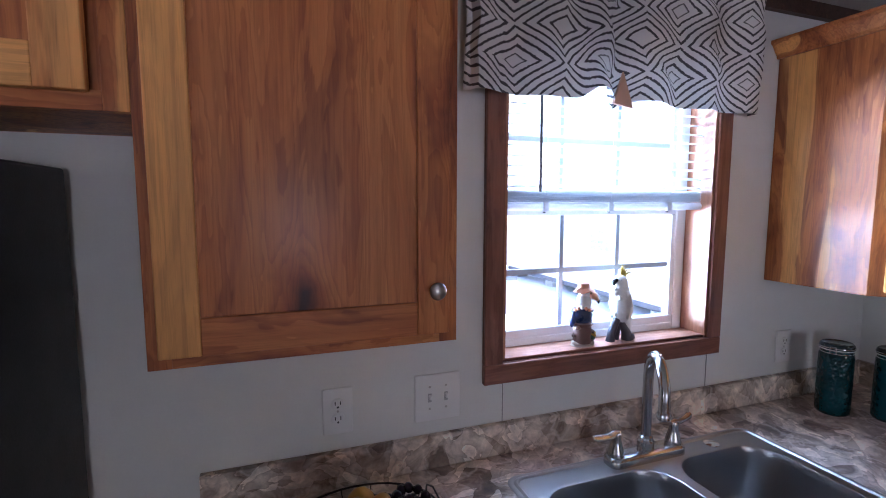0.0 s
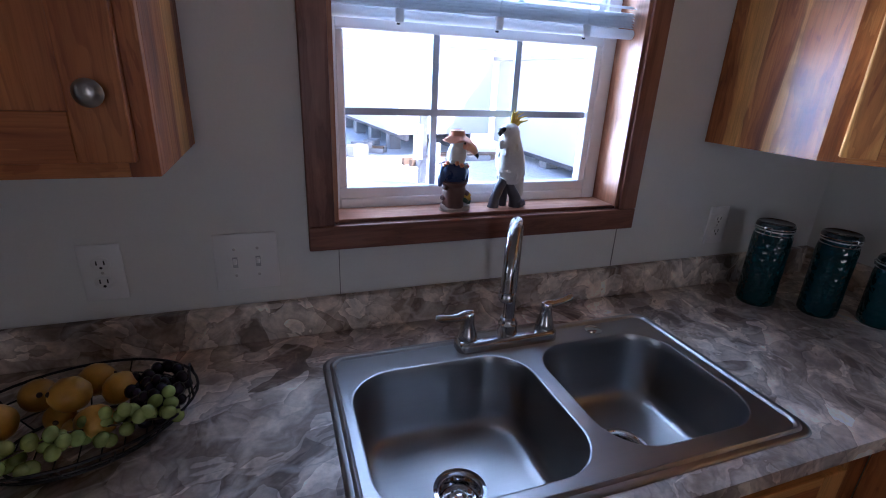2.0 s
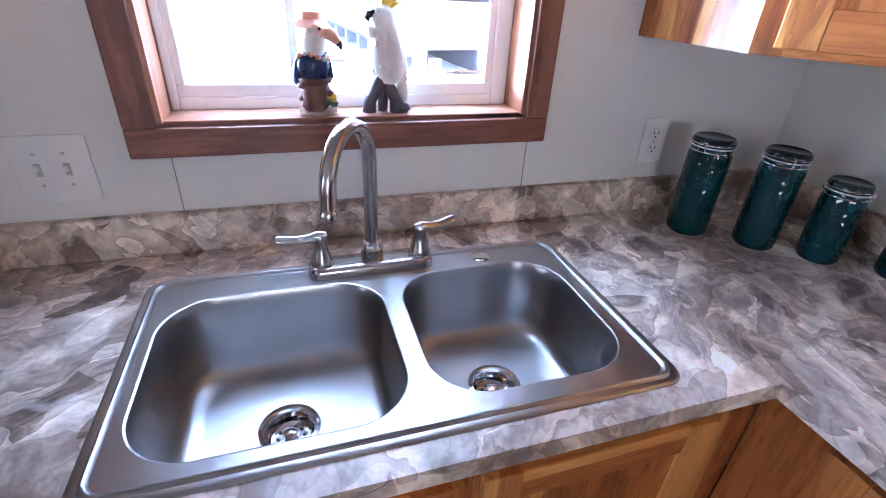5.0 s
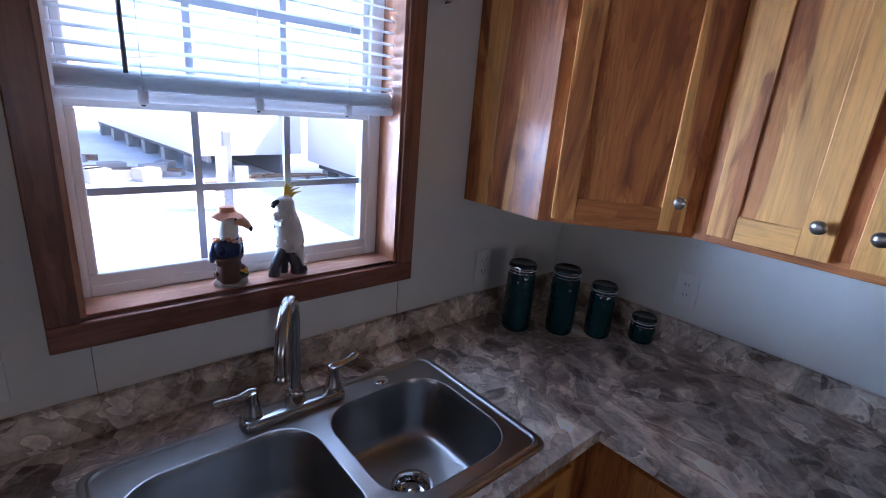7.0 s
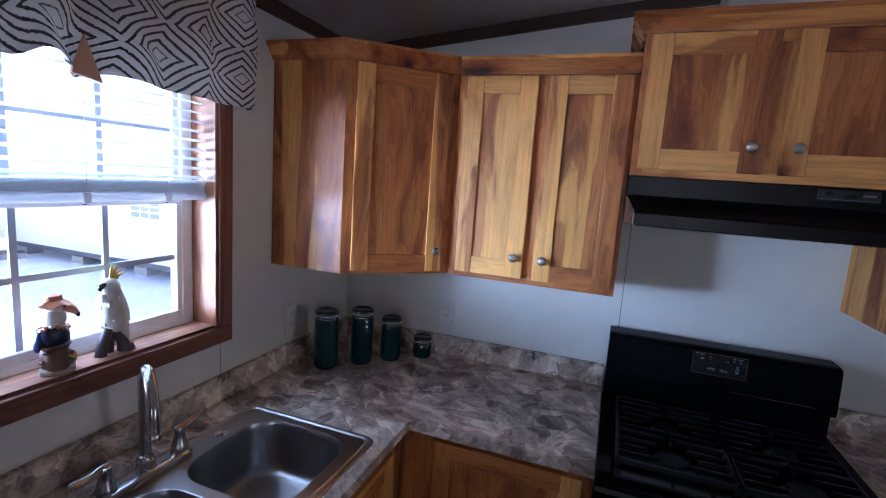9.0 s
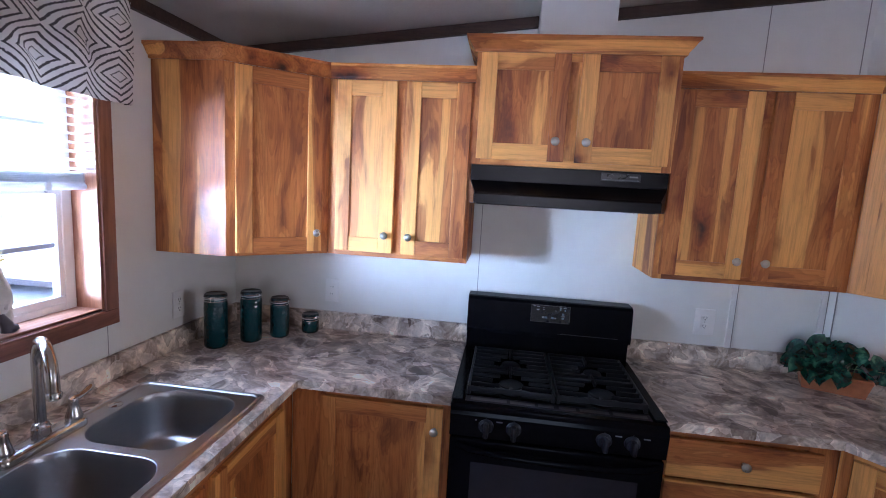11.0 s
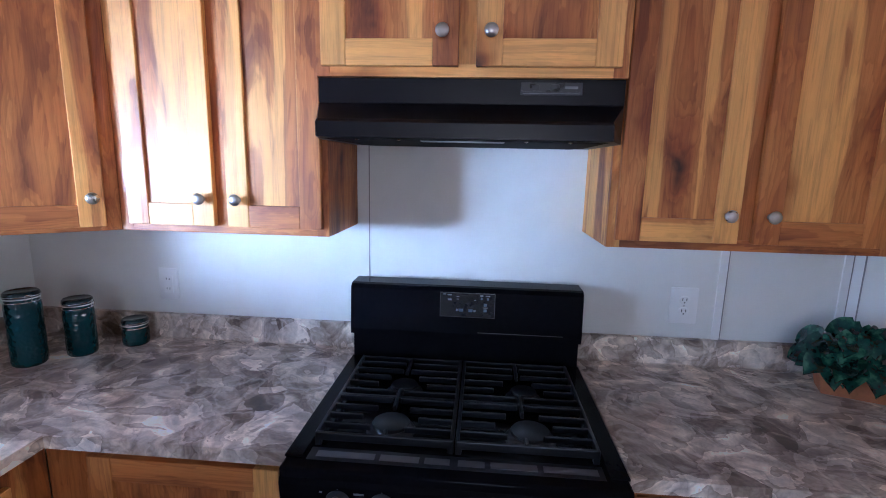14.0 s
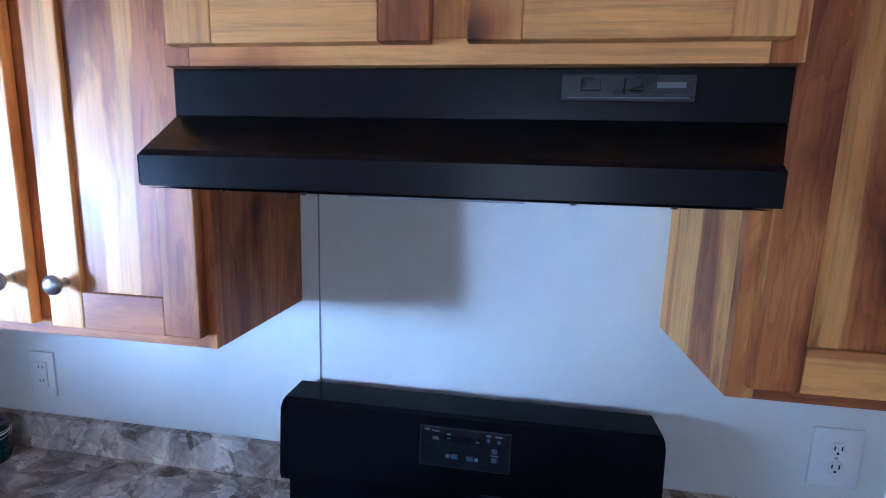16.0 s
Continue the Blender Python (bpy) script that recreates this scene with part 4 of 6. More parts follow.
# front control panel, knobs, oven door and drawer
front_bm = side_prism([(-0.656, 0.885), (-0.700, 0.893), (-0.704, 0.88), (-0.694, 0.795), (-0.656, 0.79)], 0.002, W - 0.002)
fp = part("front_panel", front_bm, black_enamel, stove)
oven_glass = plain("oven_window_glass", (0.022, 0.019, 0.024), 0.12, 0, 20, 0.1, 0.0)
knob_black = plain("black_knob", (0.009, 0.011, 0.015), 0.35, relief=0)
for kx in (0.132, 0.229, 0.538, 0.632):
    k = part("knob", lathe([(0.0, 0.0), (0.027, 0.0), (0.027, 0.006), (0.022, 0.010), (0.020, 0.018), (0.0, 0.020)], 28, pose(kx, -0.699, 0.845, 90)), knob_black, stove, "black burner knob", smooth=True)
    g = bmesh.new()
    add_box(g, kx - 0.009, kx + 0.009, -0.741, -0.712, 0.815, 0.868, 0.007, 3)
    part("grip", g, knob_black, k, smooth=True)
    part("knob_mark", box(kx - 0.001, kx + 0.001, -0.7035, -0.702, 0.874, 0.879), mark_white, fp)
for kx in (0.096, 0.171, 0.578, 0.672):
    part("panel_mark", box(kx - 0.004, kx + 0.018 if kx != 0.096 else kx + 0.002, -0.7035, -0.702, 0.864, 0.868), mark_white, fp)
od = part("oven_door", box(0.004, W - 0.004, -0.695, -0.657, 0.235, 0.785, 0.008, 3), black_enamel, stove, smooth=True)
part("oven_window", box(0.085, W - 0.085, -0.6965, -0.690, 0.36, 0.70), oven_glass, od, "dark glass oven window")
part("oven_handle", add_tube(bmesh.new(), [(0.03, -0.70, 0.765), (0.08, -0.722, 0.762), (0.2, -0.733, 0.757), (W / 2, -0.736, 0.755), (W - 0.2, -0.733, 0.757), (W - 0.08, -0.722, 0.762), (W - 0.03, -0.70, 0.765)], 0.012, 12), black_enamel, od, smooth=True)
part("drawer", box(0.004, W - 0.004, -0.69, -0.657, 0.06, 0.225, 0.008, 3), black_enamel, stove, smooth=True)
# burners
burner_grey = plain("burner_aluminium", (0.05, 0.05, 0.053), 0.32, 0.7, relief=0)
for bx, by, br in ((0.215, -0.325, 0.036), (0.555, -0.325, 0.034), (0.215, -0.530, 0.045), (0.555, -0.530, 0.046)):
    bn = part("burner", lathe([(br + 0.016, 0.9165), (br + 0.013, 0.9195), (br + 0.004, 0.920), (br - 0.003, 0.926), (br * 0.88, 0.931)], 32, pose(bx, by, 0)), burner_grey, stove, "grey aluminium burner base", smooth=True)
    part("burner_cap", lathe([(br, 0.931), (br + 0.003, 0.934), (br, 0.939), (br * 0.7, 0.941), (0.0, 0.9415)], 32, pose(bx, by, 0)), black_matte, bn, smooth=True)


def grate(x0, x1, y0, y1):
    """Cast-iron grate over a front and a back burner: rim, fingers from both sides and cross bars."""
    zb, zt, t = 0.936, 0.951, 0.0056
    bm = bmesh.new()
    for a, b in ((x0, x0 + 1.6 * t), (x1 - 1.6 * t, x1)):
        add_box(bm, a, b, y0, y1, zb - 0.006, zt, 0.003)
    for a, b in ((y0, y0 + 1.5 * t), (y1 - 1.5 * t, y1)):
        add_box(bm, x0, x1, a, b, zb - 0.006, zt, 0.003)
    for fx in (x0, x1 - 0.014):
        for fy in (y0, y1 - 0.014):
            add_box(bm, fx, fx + 0.014, fy, fy + 0.014, 0.917, zb, 0.002)
    g = part("grate", bm, black_matte, stove, "black cast-iron burner grate")
    cxm = (x0 + x1) / 2
    n = 10
    for i in range(1, n):
        y = y0 + (y1 - y0) * i / n
        near = min(abs(y - by) for by in (-0.325, -0.530))
        reach = 0.084 if near < 0.022 else 0.112 if near < 0.05 else 0.142
        for a, b in ((x0 + 0.008, x0 + 0.008 + reach), (x1 - 0.008 - reach, x1 - 0.008)):
            part("finger", box(a, b, y - t / 2, y + t / 2, zb, zt + 0.001, 0.002), black_matte, g)
    for a, b in ((y0 + 0.006, -0.585), (-0.475, -0.380), (-0.270, y1 - 0.006)):
        part("finger", box(cxm - t * 0.8, cxm + t * 0.8, a, b, zb, zt + 0.0015, 0.002), black_matte, g)
    part("finger", box(x0 + 0.006, x1 - 0.006, -0.4275 - t, -0.4275 + t, zb, zt + 0.0008, 0.002), black_matte, g)


grate(0.052, 0.374, -0.615, -0.168)
grate(0.378, 0.700, -0.615, -0.168)

# ---- range hood ----
lens_grey = plain("lamp_lens_grey", (0.30, 0.30, 0.31), 0.3, relief=0)
hood = thing("range_hood", "black under-cabinet range hood with a control plate", "range hood", EAST(-1.2415))
HW = 0.756
part("hood_body", box(0, HW, -0.372, -0.003, 1.713, 1.774, 0.002), hood_black, hood)
bm = bmesh.new()
v = [bm.verts.new(p) for p in ((0.001, -0.372, 1.7125), (HW - 0.001, -0.372, 1.7125), (0.027, -0.462, 1.666), (HW - 0.045, -0.462, 1.666), (0.026, -0.470, 1.659), (HW - 0.044, -0.470, 1.659), (0.026, -0.470, 1.624), (HW - 0.044, -0.470, 1.624), (0.001, -0.372, 1.622), (HW - 0.001, -0.372, 1.622))]
for q in ((0, 1, 3, 2), (2, 3, 5, 4), (4, 5, 7, 6), (0, 2, 4, 6, 8), (1, 9, 7, 5, 3)):
    bm.faces.new([v[i] for i in q])
w = [bm.verts.new(p) for p in ((0.001, -0.003, 1.7125), (HW - 0.001, -0.003, 1.7125), (0.001, -0.003, 1.622), (HW - 0.001, -0.003, 1.622))]
bm.faces.new((v[0], v[8], w[2], w[0]))
bm.faces.new((v[1], w[1], w[3], v[9]))
bm.faces.new((w[0], w[2], w[3], w[1]))
bm.faces.new((v[6], v[7], v[9], w[3], w[2], v[8]))
part("visor", bm, hood_black, hood)
hood_gloss = plain("glossy_hood_end", (0.02, 0.02, 0.021), 0.12, 0, 70, 0.05, 0.0, spec=0.7, coat=1.0)
cap = [(0.0004, -0.372, 1.7115), (0.0256, -0.461, 1.6665), (0.0246, -0.469, 1.659), (0.0246, -0.469, 1.626), (0.0004, -0.372, 1.624)]
bm = bmesh.new()
ce = [[bm.verts.new((x - d, y, z)) for x, y, z in cap] for d in (0.0, 0.0012)]
bm.faces.new(ce[0])
bm.faces.new(ce[1])
bridge(bm, ce[0], ce[1])
part("visor_end", bm, hood_gloss, hood, "glossy black end of the visor")
bm = bmesh.new()
q0 = [bm.verts.new(p) for p in ((0.03, -0.466, 1.6215), (HW - 0.05, -0.466, 1.6215), (HW - 0.03, -0.05, 1.6215), (0.03, -0.05, 1.6215))]
q1 = [bm.verts.new(p) for p in ((0.09, -0.43, 1.619), (HW - 0.09, -0.43, 1.619), (HW - 0.07, -0.06, 1.619), (0.07, -0.06, 1.619))]
bm.faces.new(q0)
bm.faces.new(q1)
bridge(bm, q0, q1)
part("under_tray", bm, hood_under, hood)
part("lamp_lens", box(0.27, 0.47, -0.446, -0.412, 1.6178, 1.6214, 0.001), lens_grey, hood, "grey translucent lamp lens")
for sx in (0.12, 0.22, 0.52, 0.62):
    part("screw", lathe([(0.0, 0.004), (0.004, 0.003), (0.005, 0.0), (0.0, 0.0)], 10, pose(sx, -0.452, 1.6218, 180)), bright_chrome, hood, smooth=True)
pl = part("control_plate", box(0.506, 0.654, -0.3745, -0.3722, 1.736, 1.766, 0.001), hood_grey, hood, "grey switch plate")
badge_grey = plain("badge_grey", (0.17, 0.17, 0.175), 0.4, relief=0)
hood_dark = plain("black_switch", (0.012, 0.012, 0.013), 0.3, relief=0)
part("plate_face", box(0.509, 0.651, -0.3752, -0.374, 1.744, 1.764), hood_dark, pl)
for sx in (0.528, 0.576):
    part("rocker_switch", box(sx, sx + 0.022, -0.3792, -0.3752, 1.747, 1.761, 0.0015), hood_dark, pl)
part("maker_badge", box(0.612, 0.643, -0.3758, -0.3752, 1.751, 1.757), badge_grey, pl)
part("plate_line", box(0.512, 0.648, -0.3752, -0.3745, 1.7395, 1.7405), mark_white, pl)

# ---- refrigerator ----
fr = thing("refrigerator", "tall black refrigerator beside the counter's end", "refrigerator", None)
part("body", box(-3.25, -2.557, -0.66, -0.035, 0.02, 1.69, 0.006), fridge_black, fr)
part("door", box(-3.25, -2.559, -0.735, -0.667, 0.06, 1.12, 0.012, 3), fridge_black, fr, smooth=True)
part("door", box(-3.25, -2.559, -0.735, -0.667, 1.13, 1.688, 0.012, 3), fridge_black, fr, smooth=True)


# ---- wall plates ----
def wall_plate(name, label, m, w, h, kind):
    """A plate whose back lies on the wall; local x to the right, front towards -y, centre at the origin."""
    p = thing(name, label, "outlet" if kind != "switch" else "light switch", m)
    bm = bmesh.new()
    add_box(bm, -w / 2, w / 2, -0.006, 0, -h / 2, h / 2, 0.003, 2)
    part("plate", bm, plate_white, p, smooth=True)
    if kind == "switch":
        for sx in (-0.023, 0.023):
            part("slot", box(sx - 0.005, sx + 0.005, -0.0066, -0.0058, -0.012, 0.012), toggle_grey, p)
            t = bmesh.new()
            add_box(t, sx - 0.004, sx + 0.004, -0.017, -0.006, -0.002, 0.009, 0.002)
            part("toggle", t, plate_white, p)
            for sz in (-0.03, 0.03):
                part("screw", lathe([(0.0032, 0), (0.0032, 0.0008), (0, 0.0012)], 10, pose(sx, -0.006, sz, 90)), nickel, p)
    elif kind == "block":
        f = part("receptacle", box(-0.0168, 0.0168, -0.0085, -0.0058, -0.0335, 0.0335, 0.0015), plate_white, p)
        for sz in (-0.020, 0.016):
            for sx in (-0.0055, 0.0055):
                part("slot", box(sx - 0.001, sx + 0.001, -0.0089, -0.0084, sz, sz + 0.007), plate_slot, f)
    else:
        for sz in (-0.0195, 0.0195):
            f = part("receptacle", lathe([(0.0, 0.0028), (0.0155, 0.0028), (0.0168, 0.0018), (0.0172, 0.0), (0.0, 0.0)], 24, pose(0, -0.0058, sz, 90) @ Matrix.Diagonal((1, 0.84, 1, 1))), plate_white, p, smooth=True)
            for sx in (-0.0065, 0.0065):
                part("slot", box(sx - 0.0012, sx + 0.0012, -0.0091, -0.0084, sz - 0.002, sz + 0.007), plate_slot, f)
            part("slot", lathe([(0.0, 0.0), (0.0027, 0.0), (0.0027, 0.0005), (0, 0.0005)], 10, pose(0, -0.0086, sz - 0.008, 90)), plate_slot, f)
        part("screw", lathe([(0.003, 0), (0.003, 0.0007), (0, 0.001)], 10, pose(0, -0.006, 0, 90)), nickel, p)
    return p


wall_plate("power_outlet", "white power outlet under the wide wall cabinet", pose(-2.043, -0.0005, 1.106), 0.074, 0.118, "outlet")
wall_plate("light_switch", "white double toggle switch plate beside the window", pose(-1.779, -0.0005, 1.106), 0.128, 0.128, "switch")
wall_plate("power_outlet", "white power outlet beside the teal jars", pose(-0.447, -0.0005, 1.106), 0.074, 0.118, "outlet")
wall_plate("power_outlet", "white power outlet between the jars and the range", EAST(-0.536) @ pose(0, -0.0005, 1.114), 0.072, 0.118, "block")
wall_plate("power_outlet", "white power outlet between the range and the plant", EAST(-2.349) @ pose(0, -0.0005, 1.118), 0.09, 0.124, "outlet")

# ---- blind ----
blind = thing("window_blind", "white mini blind drawn halfway up the window", "blind", None)
bxa, bxb, byc = -1.574, -0.852, 0.035
part("head_rail", box(bxa, bxb, byc - 0.016, byc + 0.016, 1.993, 2.018, 0.003), blind_white, blind)
bm = add_tube(bmesh.new(), [(bxa - 0.004, byc, 1.613), (bxb + 0.006, byc, 1.613)], 0.0115, 12)
part("bottom_rail", bm, blind_white, blind, smooth=True)


def slat(z):
    bm = bmesh.new()
    rows = []
    for k in range(5):
        u = k / 4 - 0.5
        rows.append([bm.verts.new((x, byc + u * 0.024, z + 0.0022 * (1 - 4 * u * u) + u * 0.009)) for x in (bxa, bxb)])
    for a, b in zip(rows, rows[1:]):
        bm.faces.new((a[0], a[1], b[1], b[0]))
    ob = part("slat", bm, blind_white, blind)
    mod = ob.modifiers.new("thick", "SOLIDIFY")
    mod.thickness = 0.0006
    return ob


for i in range(12):
    slat(1.672 + 0.0285 * i)
for i in range(6):
    slat(1.630 + 0.0056 * i)
for x in (-1.44, -1.213, -0.985):
    part("ladder_cord", add_tube(bmesh.new(), [(x, byc - 0.0135, 1.60), (x, byc - 0.0135, 1.995)], 0.0009, 6), blind_white, blind)
    part("rail_clip", box(x - 0.009, x + 0.009, byc - 0.0165, byc - 0.006, 1.598, 1.626, 0.002), blind_white, blind)
    part("rail_button", lathe([(0, 0), (0.004, 0.0), (0.004, 0.004), (0, 0.005)], 10, pose(x, byc - 0.003, 1.599, 180)), plate_slot, blind)
wand_mat = plain("clear_grey_wand", (0.12, 0.12, 0.13), 0.25, relief=0)
part("wand", add_tube(bmesh.new(), [(-1.467, byc - 0.022, 1.985), (-1.467, byc - 0.024, 1.655)], 0.0042, 6), wand_mat, blind, "dark plastic tilt wand")

# ---- valance ----
def valance_cloth():
    m, nt, b = material("printed_valance_cloth")
    tc = nt.nodes.new("ShaderNodeTexCoord")
    uv = tc.outputs["UV"]
    warp = noise_of(nt, uv, 16, 3, 0.5)
    mixv = nt.nodes.new("ShaderNodeVectorMath")
    mixv.operation = "MULTIPLY_ADD"
    mixv.inputs[1].default_value = (0.010, 0.010, 0)
    nt.links.new(warp.outputs["Color"], mixv.inputs[0])
    nt.links.new(uv, mixv.inputs[2])
    sep = nt.nodes.new("ShaderNodeSeparateXYZ")
    nt.links.new(mixv.outputs[0], sep.inputs[0])
    fx = maths(nt, "ABSOLUTE", maths(nt, "SUBTRACT", maths(nt, "FRACT", maths(nt, "DIVIDE", sep.outputs[0], 0.28)), 0.5))
    fz_ = maths(nt, "ABSOLUTE", maths(nt, "SUBTRACT", maths(nt, "FRACT", maths(nt, "DIVIDE", sep.outputs[1], 0.19)), 0.5))
    dist = maths(nt, "ADD", fx, fz_)
    bands = maths(nt, "FRACT", maths(nt, "MULTIPLY", dist, 8.0))
    edge = noise_of(nt, uv, 150, 2, 0.6)
    bands = maths(nt, "ADD", bands, maths(nt, "MULTIPLY", maths(nt, "SUBTRACT", edge.outputs[0], 0.5), 0.35))
    line = ramp(nt, bands, [(0.54, (0, 0, 0)), (0.60, (1, 1, 1)), (0.86, (1, 1, 1)), (0.92, (0, 0, 0))])
    core = ramp(nt, maths(nt, "ABSOLUTE", maths(nt, "SUBTRACT", dist, 0.5)), [(0.40, (1, 1, 1)), (0.42, (0, 0, 0))])
    ink = maths(nt, "MULTIPLY", line.outputs[0], core.outputs[0])
    weave = noise_of(nt, uv, 900, 2, 0.5)
    cloth = mixed(nt, 0.15, (0.80, 0.785, 0.77), ramp(nt, weave.outputs[0], [(0.3, (0.6, 0.6, 0.6)), (0.7, (1, 1, 1))]).outputs[0], "MULTIPLY")
    col = mixed(nt, ink, cloth, (0.085, 0.08, 0.085))
    nt.links.new(col, b.inputs["Base Color"])
    b.inputs["Roughness"].default_value = 0.85
    tr = nt.nodes.new("ShaderNodeBsdfTranslucent")
    nt.links.new(col, tr.inputs[0])
    mx = nt.nodes.new("ShaderNodeMixShader")
    mx.inputs[0].default_value = 0.26
    nt.links.new(b.outputs[0], mx.inputs[1])
    nt.links.new(tr.outputs[0], mx.inputs[2])
    nt.links.new(mx.outputs[0], nt.nodes["Material Output"].inputs[0])
    bump(nt, b, weave.outputs[0], 0.2, 0.0006)
    return m


cloth_mat = valance_cloth()
peach = plain("peach_lining", (0.62, 0.36, 0.24), 0.8, 0, 200, 0.08, 0.1)
val = thing("window_valance", "white valance printed with black concentric diamonds", "curtain", None)


def hem(x):
    """Lower edge of the cloth."""
    z = 1.905
    if -1.40 < x < -1.30:
        z += 0.028 * math.sin(math.pi * (x + 1.40) / 0.10) ** 2
    z -= 0.018 * math.exp(-((x + 1.27) / 0.05) ** 2)
    return z + 0.005 * math.sin(9 * x)


bm = bmesh.new()
uvl = bm.loops.layers.uv.new("UVMap")
NX, NZ = 150, 26
grid = []
for j in range(NZ + 1):
    v_ = j / NZ
    row = []
    for i in range(NX + 1):
        u = i / NX
        x = -1.712 + 1.0 * u
        top_z = 2.245
        z = hem(x) * (1 - v_) + top_z * v_
        swing = (1 - v_) ** 0.7
        y = -0.062 - 0.014 * math.sin(11 * u * math.pi + 0.6) * (0.4 + 0.6 * swing) - 0.008 * math.sin(25 * u + 4 * v_) - 0.006 * math.sin(17 * v_ + 9 * u) * v_
        y += 0.034 * math.exp(-((x + 1.265) / 0.032) ** 2)
        y -= 0.022 * math.exp(-((x + 1.33) / 0.05) ** 2) * swing
        if u > 0.985 or u < 0.015:
            y += 0.035
        x += 0.012 * math.sin(14 * v_ + 20 * u) * (1 - abs(2 * u - 1)) ** 0.5 + (0.012 * (1 - v_) if u < 0.1 else 0) * -1
        row.append((bm.verts.new((x, y, z)), (u * 1.06, v_ * 0.36)))
    grid.append(row)
for j in range(NZ):
    for i in range(NX):
        q = (grid[j][i], grid[j][i + 1], grid[j + 1][i + 1], grid[j + 1][i])
        f = bm.faces.new([a[0] for a in q])
        for lp, a in zip(f.loops, q):
            lp[uvl].uv = a[1]
cloth = part("cloth", bm, cloth_mat, val, smooth=True)
cloth.modifiers.new("thick", "SOLIDIFY").thickness = 0.0015
bm = bmesh.new()
tri = [bm.verts.new(p) for p in ((-1.304, -0.086, 1.892), (-1.234, -0.080, 1.884), (-1.268, -0.076, 1.980), (-1.304, -0.076, 1.892), (-1.234, -0.070, 1.884), (-1.268, -0.070, 1.980))]
for q in ((0, 1, 2), (3, 5, 4), (0, 3, 4, 1), (1, 4, 5, 2), (2, 5, 3, 0)):
    bm.faces.new([tri[i] for i in q])
part("lining_tip", bm, peach, val, "peach triangle of lining")
part("curtain_rod", add_tube(bmesh.new(), [(-1.70, -0.035, 2.225), (-0.72, -0.035, 2.225)], 0.008, 10), plate_white, val)
for rx in (-1.69, -0.73):
    part("rod_bracket", box(rx - 0.01, rx + 0.01, -0.04, -0.001, 2.212, 2.238), plate_white, val)


# ---- figurines ----
def add_ball(bm, c, r, rot=(0, 0, 0), mi=0, seg=16, lump=0.0):
    m = pose(*c, *rot) @ Matrix.Diagonal((*r, 1))
    made = bmesh.ops.create_uvsphere(bm, u_segments=seg, v_segments=seg * 3 // 4, radius=1.0)["verts"]
    if lump:
        for v_ in made:
            v_.co *= 1 + lump * noise.noise(v_.co * 4 + Vector(c) * 50)
    bmesh.ops.transform(bm, matrix=m, verts=made)
    for f in {f for v_ in made for f in v_.link_faces}:
        f.material_index = mi
    return made


SILL = WZ0 + 0.008
fig = {n: plain("glazed_" + n, c, r, 0, 60, 0.15, 0.1) for n, c, r in (("sand", (0.55, 0.47, 0.38), 0.7), ("bark", (0.13, 0.055, 0.035), 0.5), ("navy", (0.016, 0.032, 0.10), 0.3), ("white", (0.72, 0.70, 0.66), 0.5), ("coral", (0.80, 0.33, 0.18), 0.5), ("beak", (0.78, 0.40, 0.26), 0.35), ("black", (0.012, 0.011, 0.012), 0.25), ("yellow", (0.75, 0.42, 0.04), 0.45), ("green", (0.02, 0.10, 0.05), 0.4), ("grey_bark", (0.065, 0.058, 0.072), 0.45), ("lemon", (0.82, 0.62, 0.10), 0.5))}


